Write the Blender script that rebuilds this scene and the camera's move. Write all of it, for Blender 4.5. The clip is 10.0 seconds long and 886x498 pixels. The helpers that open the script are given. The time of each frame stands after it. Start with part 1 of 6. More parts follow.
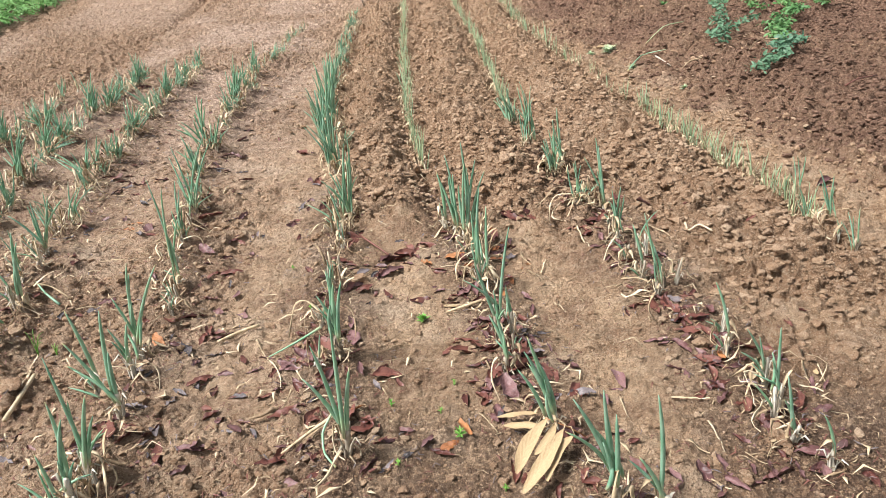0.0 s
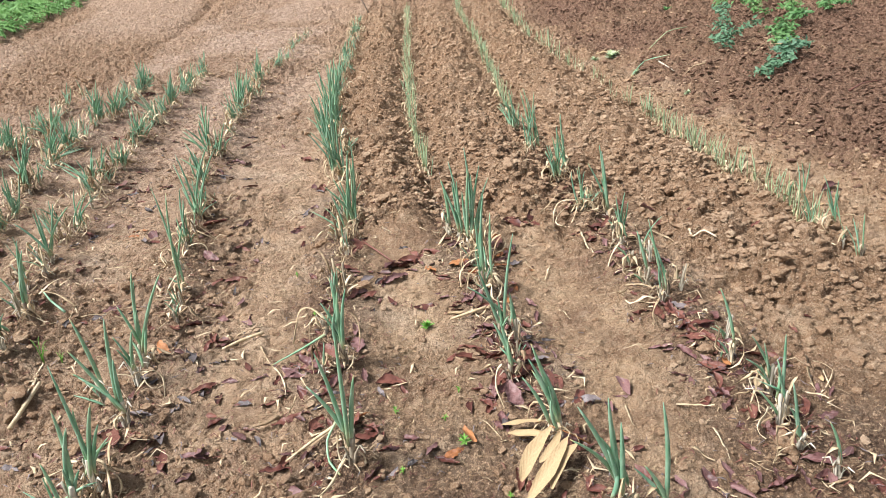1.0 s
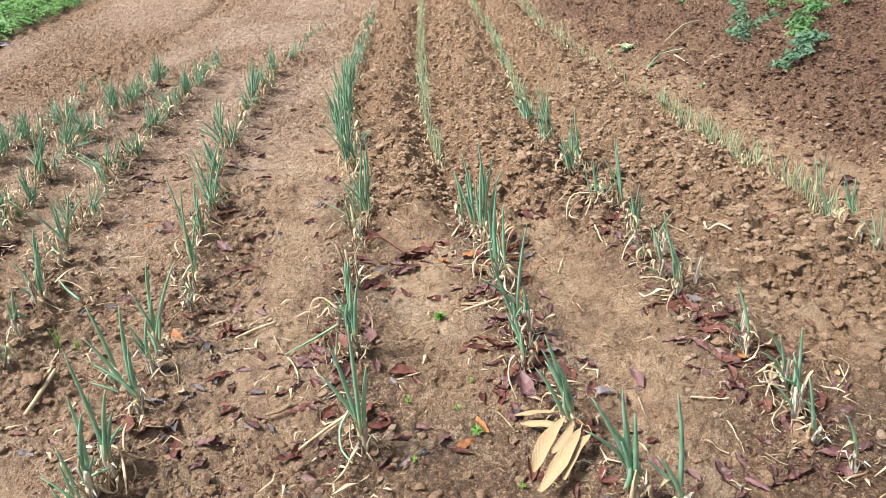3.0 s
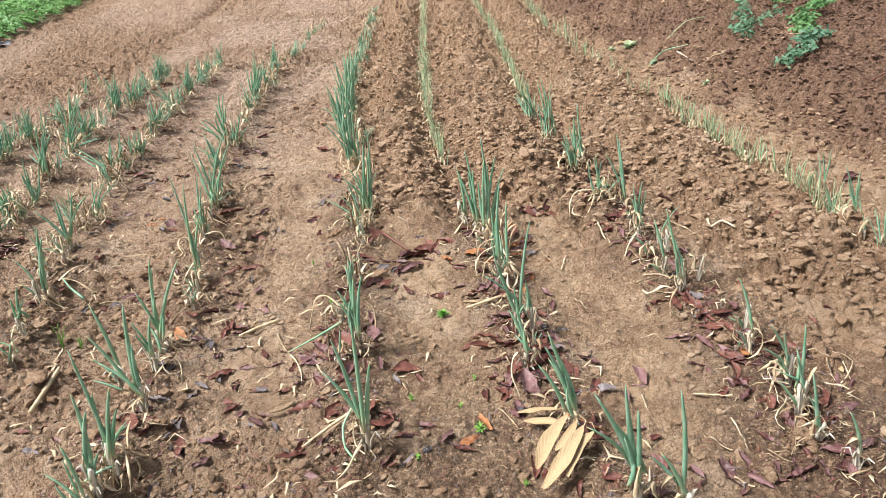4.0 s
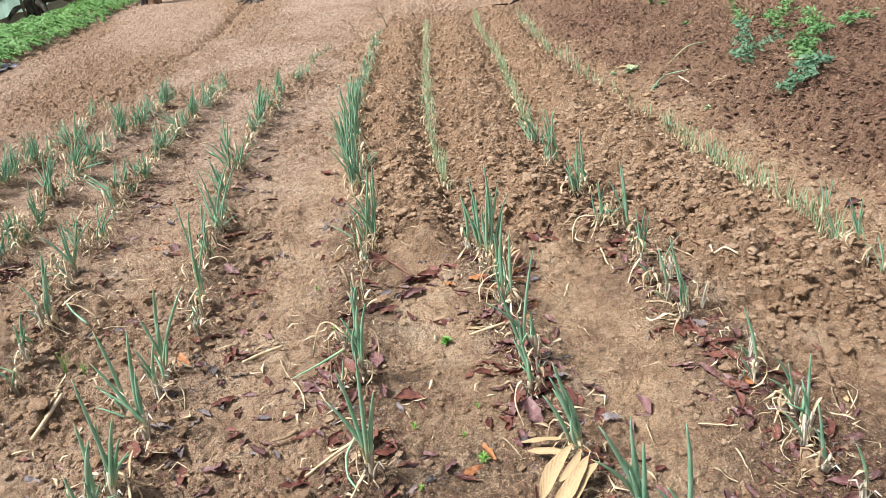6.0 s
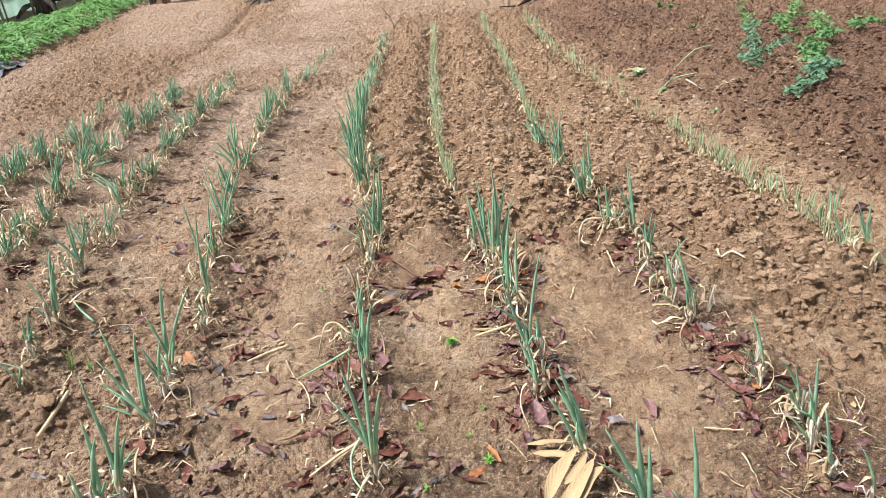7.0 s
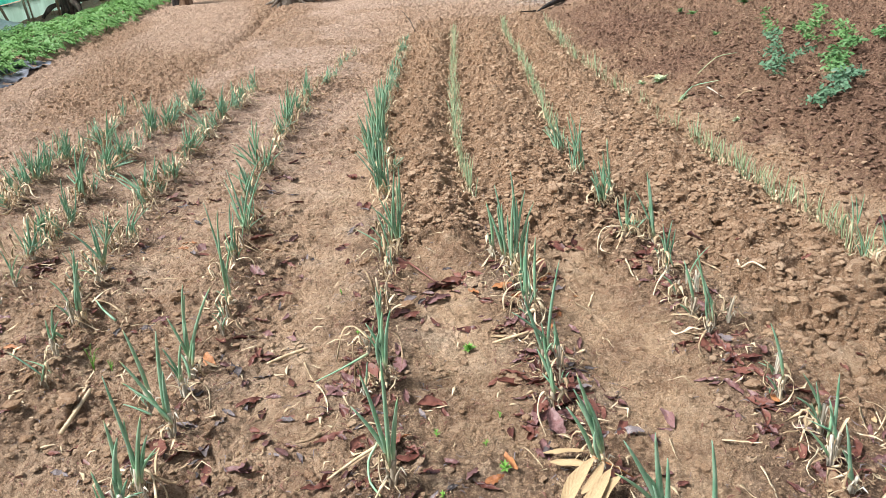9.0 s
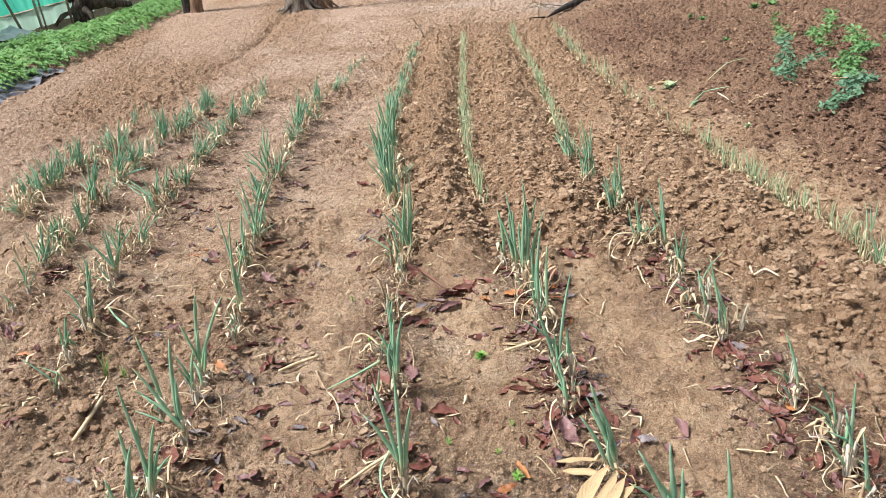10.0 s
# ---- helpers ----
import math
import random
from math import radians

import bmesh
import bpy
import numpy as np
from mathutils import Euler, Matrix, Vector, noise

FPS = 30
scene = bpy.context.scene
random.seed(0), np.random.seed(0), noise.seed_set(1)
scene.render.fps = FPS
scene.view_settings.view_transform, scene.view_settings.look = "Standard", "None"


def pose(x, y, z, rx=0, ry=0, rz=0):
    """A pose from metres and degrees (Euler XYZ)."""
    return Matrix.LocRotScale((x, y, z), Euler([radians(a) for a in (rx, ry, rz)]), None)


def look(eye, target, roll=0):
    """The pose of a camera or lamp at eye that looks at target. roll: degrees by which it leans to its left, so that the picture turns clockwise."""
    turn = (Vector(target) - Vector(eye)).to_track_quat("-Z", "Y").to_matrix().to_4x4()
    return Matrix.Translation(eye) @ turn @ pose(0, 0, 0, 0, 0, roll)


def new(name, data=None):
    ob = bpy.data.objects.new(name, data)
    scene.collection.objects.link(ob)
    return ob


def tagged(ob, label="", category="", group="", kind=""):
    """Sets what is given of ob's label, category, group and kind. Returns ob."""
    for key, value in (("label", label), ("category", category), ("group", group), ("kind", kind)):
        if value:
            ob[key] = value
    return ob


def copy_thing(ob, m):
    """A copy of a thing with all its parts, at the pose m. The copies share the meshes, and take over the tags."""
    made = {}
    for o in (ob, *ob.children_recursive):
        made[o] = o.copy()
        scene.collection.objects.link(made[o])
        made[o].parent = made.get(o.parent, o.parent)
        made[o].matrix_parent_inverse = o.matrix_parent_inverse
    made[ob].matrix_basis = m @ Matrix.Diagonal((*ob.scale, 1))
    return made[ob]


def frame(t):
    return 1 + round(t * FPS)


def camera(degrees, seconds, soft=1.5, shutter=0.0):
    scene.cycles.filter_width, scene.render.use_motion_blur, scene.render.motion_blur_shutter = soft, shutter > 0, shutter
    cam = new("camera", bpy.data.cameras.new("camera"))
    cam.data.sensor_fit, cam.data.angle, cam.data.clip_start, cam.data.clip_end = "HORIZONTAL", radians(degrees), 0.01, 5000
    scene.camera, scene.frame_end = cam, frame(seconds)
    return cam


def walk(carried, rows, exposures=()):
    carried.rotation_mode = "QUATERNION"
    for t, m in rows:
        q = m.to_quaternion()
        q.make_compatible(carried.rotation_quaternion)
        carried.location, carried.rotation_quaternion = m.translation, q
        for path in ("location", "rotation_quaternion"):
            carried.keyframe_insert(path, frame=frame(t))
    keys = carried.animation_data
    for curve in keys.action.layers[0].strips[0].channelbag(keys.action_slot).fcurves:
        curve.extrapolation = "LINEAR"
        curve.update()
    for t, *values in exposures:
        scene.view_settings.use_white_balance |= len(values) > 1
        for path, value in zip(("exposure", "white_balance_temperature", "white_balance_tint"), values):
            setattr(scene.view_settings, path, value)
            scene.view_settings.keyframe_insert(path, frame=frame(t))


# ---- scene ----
cam = camera(62.3, 10.0, soft=0.7)
PATH = [
    (0, (0.075, 0.136, 1.465), (0.055, 1.929, 0.581), -4.8),
    (0.5, (0.074, 0.137, 1.467), (0.05, 1.934, 0.589), -5.0),
    (1, (0.076, 0.137, 1.472), (0.046, 1.937, 0.601), -5.1),
    (1.5, (0.074, 0.136, 1.467), (0.036, 1.937, 0.599), -5.1),
    (2, (0.073, 0.133, 1.466), (0.024, 1.933, 0.596), -5.0),
    (2.5, (0.07, 0.135, 1.461), (0.012, 1.932, 0.585), -5.0),
    (4, (0.069, 0.134, 1.457), (-0.002, 1.926, 0.571), -5.4),
    (4.5, (0.076, 0.143, 1.474), (0.013, 1.943, 0.605), -5.7),
    (5, (0.073, 0.142, 1.486), (0.012, 1.951, 0.634), -5.7),
    (5.5, (0.069, 0.141, 1.484), (0.004, 1.954, 0.642), -5.5),
    (7, (0.059, 0.141, 1.484), (-0.026, 1.957, 0.651), -4.9),
    (7.5, (0.058, 0.14, 1.491), (-0.037, 1.958, 0.663), -4.8),
    (8, (0.055, 0.14, 1.497), (-0.047, 1.96, 0.673), -4.5),
    (8.5, (0.049, 0.14, 1.495), (-0.062, 1.96, 0.673), -4.4),
    (9, (0.047, 0.137, 1.5), (-0.08, 1.956, 0.677), -4.5),
    (9.5, (0.043, 0.139, 1.503), (-0.099, 1.959, 0.687), -4.7),
    (10, (0.037, 0.141, 1.506), (-0.113, 1.965, 0.699), -4.8),
]
walk(cam, [(t, look(eye, target, roll)) for t, eye, target, roll in PATH], exposures=[(0.0, 0.88), (10.0, 0.90)])

# ---- sky and sun: bright overcast day ----
world = bpy.data.worlds.new("world")
scene.world = world
world.use_nodes = True
wt = world.node_tree
sky = wt.nodes.new("ShaderNodeTexSky")
sky.sky_type = "NISHITA"
sky.sun_disc = False
sky.sun_elevation = radians(54)
sky.sun_rotation = radians(-101)
grey = wt.nodes.new("ShaderNodeHueSaturation")
grey.inputs["Saturation"].default_value = 0.3
wt.links.new(sky.outputs[0], grey.inputs["Color"])
wt.links.new(grey.outputs[0], wt.nodes["Background"].inputs[0])
wt.nodes["Background"].inputs[1].default_value = 0.085
sun = new("sun", bpy.data.lights.new("sun", "SUN"))
sun.data.energy = 4.5
sun.data.angle = radians(20)
sun.data.color = (1.0, 0.985, 0.98)
sun.matrix_world = look((-4.7, -0.9, 6.6), (0, 0, 0))


# ---- materials ----
class Mat:
    """A principled material and short ways to add nodes to it."""

    def __init__(self, name, rough=0.8, spec=0.3):
        self.m = bpy.data.materials.new(name)
        self.m.use_nodes = True
        self.t = self.m.node_tree
        self.b = self.t.nodes["Principled BSDF"]
        self.b.inputs["Roughness"].default_value = rough
        self.b.inputs["Specular IOR Level"].default_value = spec
        self.place = self.t.nodes.new("ShaderNodeNewGeometry").outputs["Position"]

    def put(self, socket, value):
        if isinstance(value, bpy.types.NodeSocket):
            self.t.links.new(value, socket)
        else:
            socket.default_value = value

    def local(self):
        self.place = self.t.nodes.new("ShaderNodeTexCoord").outputs["Object"]
        return self

    def noise(self, scale, detail=3.0, rough=0.6, stretch=None):
        n = self.t.nodes.new("ShaderNodeTexNoise")
        n.inputs["Scale"].default_value, n.inputs["Detail"].default_value, n.inputs["Roughness"].default_value = scale, detail, rough
        v = self.place
        if stretch:
            mp = self.t.nodes.new("ShaderNodeMapping")
            mp.inputs["Scale"].default_value = stretch
            self.put(mp.inputs["Vector"], v)
            v = mp.outputs[0]
        self.put(n.inputs["Vector"], v)
        return n.outputs["Fac"]

    def cells(self, scale, what="Distance", feature="F1"):
        n = self.t.nodes.new("ShaderNodeTexVoronoi")
        n.feature = feature
        n.inputs["Scale"].default_value = scale
        self.put(n.inputs["Vector"], self.place)
        return n.outputs[what]

    def attr(self, name):
        n = self.t.nodes.new("ShaderNodeAttribute")
        n.attribute_name = name
        return n.outputs["Fac"]

    def chance(self):
        return self.t.nodes.new("ShaderNodeObjectInfo").outputs["Random"]

    def island(self):
        return self.t.nodes.new("ShaderNodeNewGeometry").outputs["Random Per Island"]

    def span(self, v, a, b, c=0.0, d=1.0):
        n = self.t.nodes.new("ShaderNodeMapRange")
        n.inputs[1].default_value, n.inputs[2].default_value, n.inputs[3].default_value, n.inputs[4].default_value = a, b, c, d
        self.put(n.inputs[0], v)
        return n.outputs[0]

    def calc(self, op, a, b=0.0):
        n = self.t.nodes.new("ShaderNodeMath")
        n.operation = op
        self.put(n.inputs[0], a)
        self.put(n.inputs[1], b)
        return n.outputs[0]

    def mix(self, f, a, b, way="MIX"):
        n = self.t.nodes.new("ShaderNodeMix")
        n.data_type, n.blend_type = "RGBA", way
        self.put(n.inputs["Factor"], f)
        for k, v in ((6, a), (7, b)):
            self.put(n.inputs[k], (*v, 1) if isinstance(v, tuple) else v)
        return n.outputs[2]

    def ramp(self, f, *stops):
        n = self.t.nodes.new("ShaderNodeValToRGB")
        el = n.color_ramp.elements
        while len(el) < len(stops):
            el.new(0.5)
        for e, (p, c) in zip(el, stops):
            e.position, e.color = p, (*c, 1)
        self.put(n.inputs[0], f)
        return n.outputs[0]

    def bump(self, h, strength, distance):
        n = self.t.nodes.new("ShaderNodeBump")
        n.inputs["Strength"].default_value, n.inputs["Distance"].default_value = strength, distance
        self.put(n.inputs["Height"], h)
        if self.b.inputs["Normal"].is_linked:
            self.put(n.inputs["Normal"], self.b.inputs["Normal"].links[0].from_socket)
        self.put(self.b.inputs["Normal"], n.outputs[0])

    def thin(self, c, share):
        """Lets a share of the light through, as thin leaves and sheets do."""
        glow = self.t.nodes.new("ShaderNodeBsdfTranslucent")
        self.put(glow.inputs["Color"], c)
        both = self.t.nodes.new("ShaderNodeMixShader")
        both.inputs[0].default_value = share
        self.t.links.new(self.b.outputs[0], both.inputs[1])
        self.t.links.new(glow.outputs[0], both.inputs[2])
        self.t.links.new(both.outputs[0], self.t.nodes["Material Output"].inputs["Surface"])

    def colour(self, c):
        self.put(self.b.inputs["Base Color"], (*c, 1) if isinstance(c, tuple) else c)
        return self.m


SAND, SAND_PALE, SAND_DEEP = (0.55, 0.37, 0.228), (0.67, 0.505, 0.36), (0.335, 0.21, 0.132)
LOAM, LOAM_PALE, LOAM_DEEP = (0.175, 0.098, 0.066), (0.40, 0.25, 0.175), (0.075, 0.04, 0.027)


def soil_colour(s, dark, dug=0.5):
    """Tan granite sand that passes into dark humus where the mask says so."""
    sand = s.ramp(s.noise(2.6, 5, 0.6), (0.33, SAND_DEEP), (0.5, SAND), (0.70, SAND_PALE))
    sand = s.mix(s.span(s.attr("path"), 0.0, 1.0, 0.0, 0.75), sand, (0.47, 0.335, 0.265))
    chaff, worn = s.noise(12, 7, 0.85), s.span(s.noise(1.1, 3, 0.6, (1, 0.35, 1)), 0.4, 0.6, 0.35, 1.0)
    sand = s.mix(s.calc("MULTIPLY", s.calc("MULTIPLY", s.span(chaff, 0.42, 0.51, 0.95, 0.0), s.attr("path")), worn), sand, (0.20, 0.13, 0.098))
    sand = s.mix(s.calc("MULTIPLY", s.span(chaff, 0.52, 0.60, 0.0, 0.7), s.attr("path")), sand, (0.63, 0.48, 0.395))
    sand = s.mix(s.span(dug, 0.5, 1.0, 0.0, 0.82), sand, (0.275, 0.162, 0.093))
    coarse = s.noise(11, 7, 0.8)
    sand = s.mix(s.span(coarse, 0.36, 0.49, 0.6, 0.0), sand, (0.25, 0.145, 0.082))
    sand = s.mix(s.span(coarse, 0.52, 0.68, 0.0, 0.45), sand, (0.72, 0.55, 0.375))
    mid = s.noise(30, 6, 0.8)
    sand = s.mix(s.span(mid, 0.36, 0.48, 0.5, 0.0), sand, (0.235, 0.142, 0.09))
    sand = s.mix(s.span(mid, 0.53, 0.64, 0.0, 0.35), sand, (0.69, 0.53, 0.39))
    fine = s.noise(120, 5, 0.85)
    sand = s.mix(s.span(fine, 0.32, 0.46, 0.42, 0.0), sand, (0.19, 0.108, 0.06))
    sand = s.mix(s.span(fine, 0.56, 0.74, 0.0, 0.45), sand, (0.68, 0.53, 0.365))
    hum = s.ramp(s.noise(38, 6, 0.8), (0.37, LOAM_DEEP), (0.5, LOAM), (0.64, LOAM_PALE))
    both = s.mix(dark, sand, hum)
    grain = s.cells(330, "Color")
    sep = s.t.nodes.new("ShaderNodeSeparateColor")
    s.put(sep.inputs[0], grain)
    both = s.mix(s.calc("MULTIPLY", s.span(sep.outputs[0], 0.78, 0.97, 0.0, 0.36), s.span(dark, 0.0, 1.0, 1.0, 0.35)), both, (0.84, 0.69, 0.51))
    both = s.mix(s.span(sep.outputs[1], 0.74, 0.95, 0.0, 0.5), both, (0.12, 0.062, 0.035))
    return both


def ground_material():
    s = Mat("soil", 0.95, 0.15)
    both = soil_colour(s, s.attr("loam"), s.attr("tilth"))
    both = s.mix(s.calc("MULTIPLY", s.attr("ash"), s.span(s.noise(14, 4, 0.7), 0.35, 0.6)), both, (0.50, 0.45, 0.41))
    litter = s.calc("MULTIPLY", s.attr("litter"), s.span(s.noise(50, 6, 0.88), 0.40, 0.52))
    both = s.mix(s.calc("MULTIPLY", litter, 0.85), both, (0.075, 0.045, 0.033))
    s.bump(s.noise(17, 8, 0.85), 0.8, 0.032)
    s.bump(s.noise(48, 6, 0.85), 0.8, 0.017)
    s.bump(s.span(s.cells(150, "Distance", "DISTANCE_TO_EDGE"), 0.0, 0.3), 0.8, 0.006)
    s.bump(s.noise(330, 3, 0.75), 0.6, 0.005)
    return s.colour(both)


def crumb_material(name, dark):
    s = Mat(name, 0.95, 0.15)
    both = soil_colour(s, dark, 0.75)
    both = s.mix(s.span(s.island(), 0.4, 1, 0.0, 0.35), both, SAND_DEEP if dark < 0.5 else LOAM_DEEP)
    both = s.mix(s.span(s.island(), 0.0, 0.35, 0.3, 0.0), both, SAND_PALE if dark < 0.5 else LOAM_PALE)
    s.bump(s.noise(110, 5, 0.85), 1.0, 0.016)
    return s.colour(both)


def leaf_green(name, low, mid, tip, pale, rough=0.42, spec=0.45, thin=0.0):
    s = Mat(name, rough, spec).local()
    along = s.attr("along")
    hue = s.mix(s.span(s.chance(), 0, 1), mid, tip)
    hue = s.mix(s.span(s.noise(45, 4, 0.7, (1, 1, 0.25)), 0.36, 0.70, 0.0, 0.55), hue, pale)
    body = s.mix(s.span(along, 0.0, 0.22, 0.0, 1.0), low, hue)
    end = s.calc("MULTIPLY", s.span(along, 0.93, 1.0), s.span(s.chance(), 0.62, 0.75))
    body = s.mix(end, body, (0.50, 0.38, 0.17))
    s.bump(s.noise(160, 3, 0.6, (1, 1, 0.08)), 0.25, 0.002)
    s.b.inputs["Subsurface Weight"].default_value = 0.0
    if thin:
        s.thin(body, thin)
    return s.colour(body)


def dry_material(name, a, b, c, rough=0.75):
    s = Mat(name, rough, 0.25).local()
    f = s.calc("ADD", s.noise(38, 5, 0.7, (1, 1, 0.35)), s.span(s.chance(), 0, 1, -0.2, 0.2))
    s.bump(s.noise(220, 3, 0.6), 0.4, 0.002)
    return s.colour(s.ramp(f, (0.28, a), (0.52, b), (0.8, c)))


def leaf_dead(name, a, b, c, rough):
    s = Mat(name, rough, 0.4).local()
    rib = s.span(s.calc("ABSOLUTE", s.attr("across")), 0.0, 0.09, 1.0, 0.0)
    side = s.calc("SINE", s.calc("MULTIPLY", s.calc("SUBTRACT", s.attr("along"), s.calc("MULTIPLY", s.calc("ABSOLUTE", s.attr("across")), 0.3)), 46.0))
    f = s.calc("ADD", s.noise(32, 5, 0.7), s.span(s.island(), 0, 1, -0.2, 0.16))
    body = s.ramp(f, (0.25, a), (0.5, b), (0.82, c))
    body = s.mix(s.calc("MULTIPLY", rib, 0.55), body, c)
    body = s.mix(s.span(side, 0.8, 1.0, 0.0, 0.13), body, c)
    s.bump(side, 0.2, 0.0012)
    s.bump(s.noise(120, 3), 0.3, 0.003)
    return s.colour(body)


M_SOIL = ground_material()
M_CRUMB, M_CRUMB_DARK = crumb_material("soil_crumb", 0.0), crumb_material("humus_crumb", 1.0)
M_CHAFF = dry_material("rotted_litter", (0.075, 0.045, 0.032), (0.17, 0.105, 0.072), (0.34, 0.23, 0.165), 0.9)
M_ONION = leaf_green("onion_leaf", (0.46, 0.50, 0.30), (0.09, 0.245, 0.145), (0.17, 0.335, 0.175), (0.42, 0.56, 0.44))
M_SEEDLING = leaf_green("seedling_leaf", (0.50, 0.48, 0.26), (0.23, 0.375, 0.225), (0.38, 0.43, 0.22), (0.50, 0.58, 0.38))
M_STRAW = dry_material("dry_onion_leaf", (0.24, 0.165, 0.10), (0.50, 0.385, 0.24), (0.71, 0.60, 0.43))
M_HUSK = dry_material("onion_sheath", (0.20, 0.155, 0.11), (0.44, 0.39, 0.30), (0.68, 0.64, 0.54), 0.6)
M_DEAD = [
    leaf_dead("dead_leaf_red", (0.040, 0.012, 0.010), (0.105, 0.034, 0.025), (0.21, 0.085, 0.06), 0.45),
    leaf_dead("dead_leaf_purple", (0.055, 0.024, 0.022), (0.125, 0.056, 0.053), (0.26, 0.15, 0.145), 0.42),
    leaf_dead("dead_leaf_orange", (0.14, 0.045, 0.015), (0.27, 0.10, 0.032), (0.42, 0.20, 0.085), 0.55),
    leaf_dead("dead_leaf_grey", (0.030, 0.025, 0.025), (0.095, 0.078, 0.078), (0.24, 0.20, 0.20), 0.5),
    leaf_dead("dead_leaf_yellow", (0.25, 0.155, 0.07), (0.35, 0.24, 0.125), (0.45, 0.335, 0.19), 0.6)]


# ---- the lie of the land: row lines, furrows, crumbs ----
def row_line(*knots):
    ys, xs = [k[0] for k in knots], [k[1] for k in knots]
    return lambda y: np.interp(y, ys, xs)


ROW_C = row_line((0.5, -0.18), (1.85, -0.29), (2.8, -0.42), (4.15, -0.53), (5.9, -0.75), (9.9, -0.92))
ROW_R1 = row_line((0.5, 0.75), (1.55, 0.45), (1.82, 0.33), (2.4, 0.23), (3.2, 0.095), (4.2, -0.04), (5.2, -0.15), (7.1, -0.22), (10.7, -0.3))
ROW_R2 = row_line((0.5, 1.2), (1.6, 1.02), (2.1, 0.95), (3.3, 0.82), (4.4, 0.61), (5.8, 0.54), (8.6, 0.49), (10.5, 0.39))
ROW_R3 = row_line((0.5, 2.0), (2.8, 1.75), (3.6, 1.64), (5.0, 1.46), (6.6, 1.25), (8.1, 1.08), (10.1, 1.02))
ROW_L1 = row_line((1.0, -1.0), (1.68, -1.03), (3.0, -1.1), (4.3, -1.4), (7.0, -1.58), (8.8, -1.5))
ROW_L2 = row_line((2.0, -1.65), (2.6, -1.72), (3.4, -1.9), (5.4, -2.13), (7.5, -2.24))
ROW_L3 = row_line((2.5, -2.2), (3.8, -2.4), (5.0, -2.57), (7.2, -2.7))
ROW_L4 = row_line((3.5, -2.95), (5.0, -3.08), (6.4, -3.2))
RUT = row_line((8.6, -3.9), (9.5, -3.58), (10.5, -3.42), (13.0, -3.7), (18.0, -4.45), (24.0, -5.4))
BED_EDGE = row_line((4.0, -5.1), (8.0, -5.85), (9.8, -6.2), (13.0, -6.68), (18.6, -7.72), (30.0, -10.1))


def ramp(a, b, v):
    s = np.clip((v - a) / (b - a), 0, 1)
    return s * s * (3 - 2 * s)


def dice(ix, iy, k):
    ix, iy = np.atleast_1d(ix), np.atleast_1d(iy)
    h = (ix.astype(np.int64) * 374761393 + iy.astype(np.int64) * 668265263 + k * 974634777) & 0xFFFFFFFF
    h = ((h ^ (h >> 13)) * 1274126177) & 0xFFFFFFFF
    h = ((h ^ (h >> 16)) * 2246822519) & 0xFFFFFFFF
    return ((h ^ (h >> 15)) & 0xFFFFFF) / float(0xFFFFFF)


def value_noise(x, y, k):
    ix, iy = np.floor(x), np.floor(y)
    fx, fy = x - ix, y - iy
    fx, fy = fx * fx * (3 - 2 * fx), fy * fy * (3 - 2 * fy)
    a, b, c, d = dice(ix, iy, k), dice(ix + 1, iy, k), dice(ix, iy + 1, k), dice(ix + 1, iy + 1, k)
    return (a * (1 - fx) + b * fx) * (1 - fy) + (c * (1 - fx) + d * fx) * fy - 0.5


def fbm(x, y, octaves, k):
    total = 0
    for o in range(octaves):
        total = total + value_noise(x * 2 ** o + o * 17.3, y * 2 ** o - o * 9.1, k + o) * 0.5 ** o
    return total


def domes(x, y, cell, k, share):
    """Rounded blocky crumbs, a share of the cells filled, each with its own size, turn and tilt."""
    wx = x / cell + 0.5 * value_noise(x / cell * 2.3, y / cell * 2.3, k + 5)
    wy = y / cell + 0.5 * value_noise(x / cell * 2.3 + 31, y / cell * 2.3, k + 6)
    ix, iy = np.floor(wx), np.floor(wy)
    best = np.zeros_like(wx)
    for dx in (-1, 0, 1):
        for dy in (-1, 0, 1):
            jx, jy = ix + dx, iy + dy
            roll = dice(jx, jy, k + 2)
            r = 0.42 + 0.42 * roll * roll
            ex, ey = wx - jx - dice(jx, jy, k), wy - jy - dice(jx, jy, k + 1)
            turn = dice(jx, jy, k + 4) * 6.283
            ca, sa = np.cos(turn), np.sin(turn)
            e1, e2 = (ex * ca + ey * sa) / r, (ey * ca - ex * sa) / r * (1.0 + 0.5 * dice(jx, jy, k + 7))
            q = np.clip(1 - np.abs(e1) ** 2.6 - np.abs(e2) ** 2.6, 0, 1)
            top = q ** 0.42 * r * (0.22 + 0.62 * roll) * (1 + 0.4 * e1)
            best = np.maximum(best, np.where(dice(jx, jy, k + 3) < share, top, 0))
    return best * cell


def furrow(x, y, left, right, start, high):
    s = (x - left) / (right - left)
    return high * ramp(0.06, 0.6, s) * (1 - ramp(0.66, 0.99, s)) * ramp(start - 0.12, start + 0.22, y) * (1 - ramp(10.2, 11.8, y))


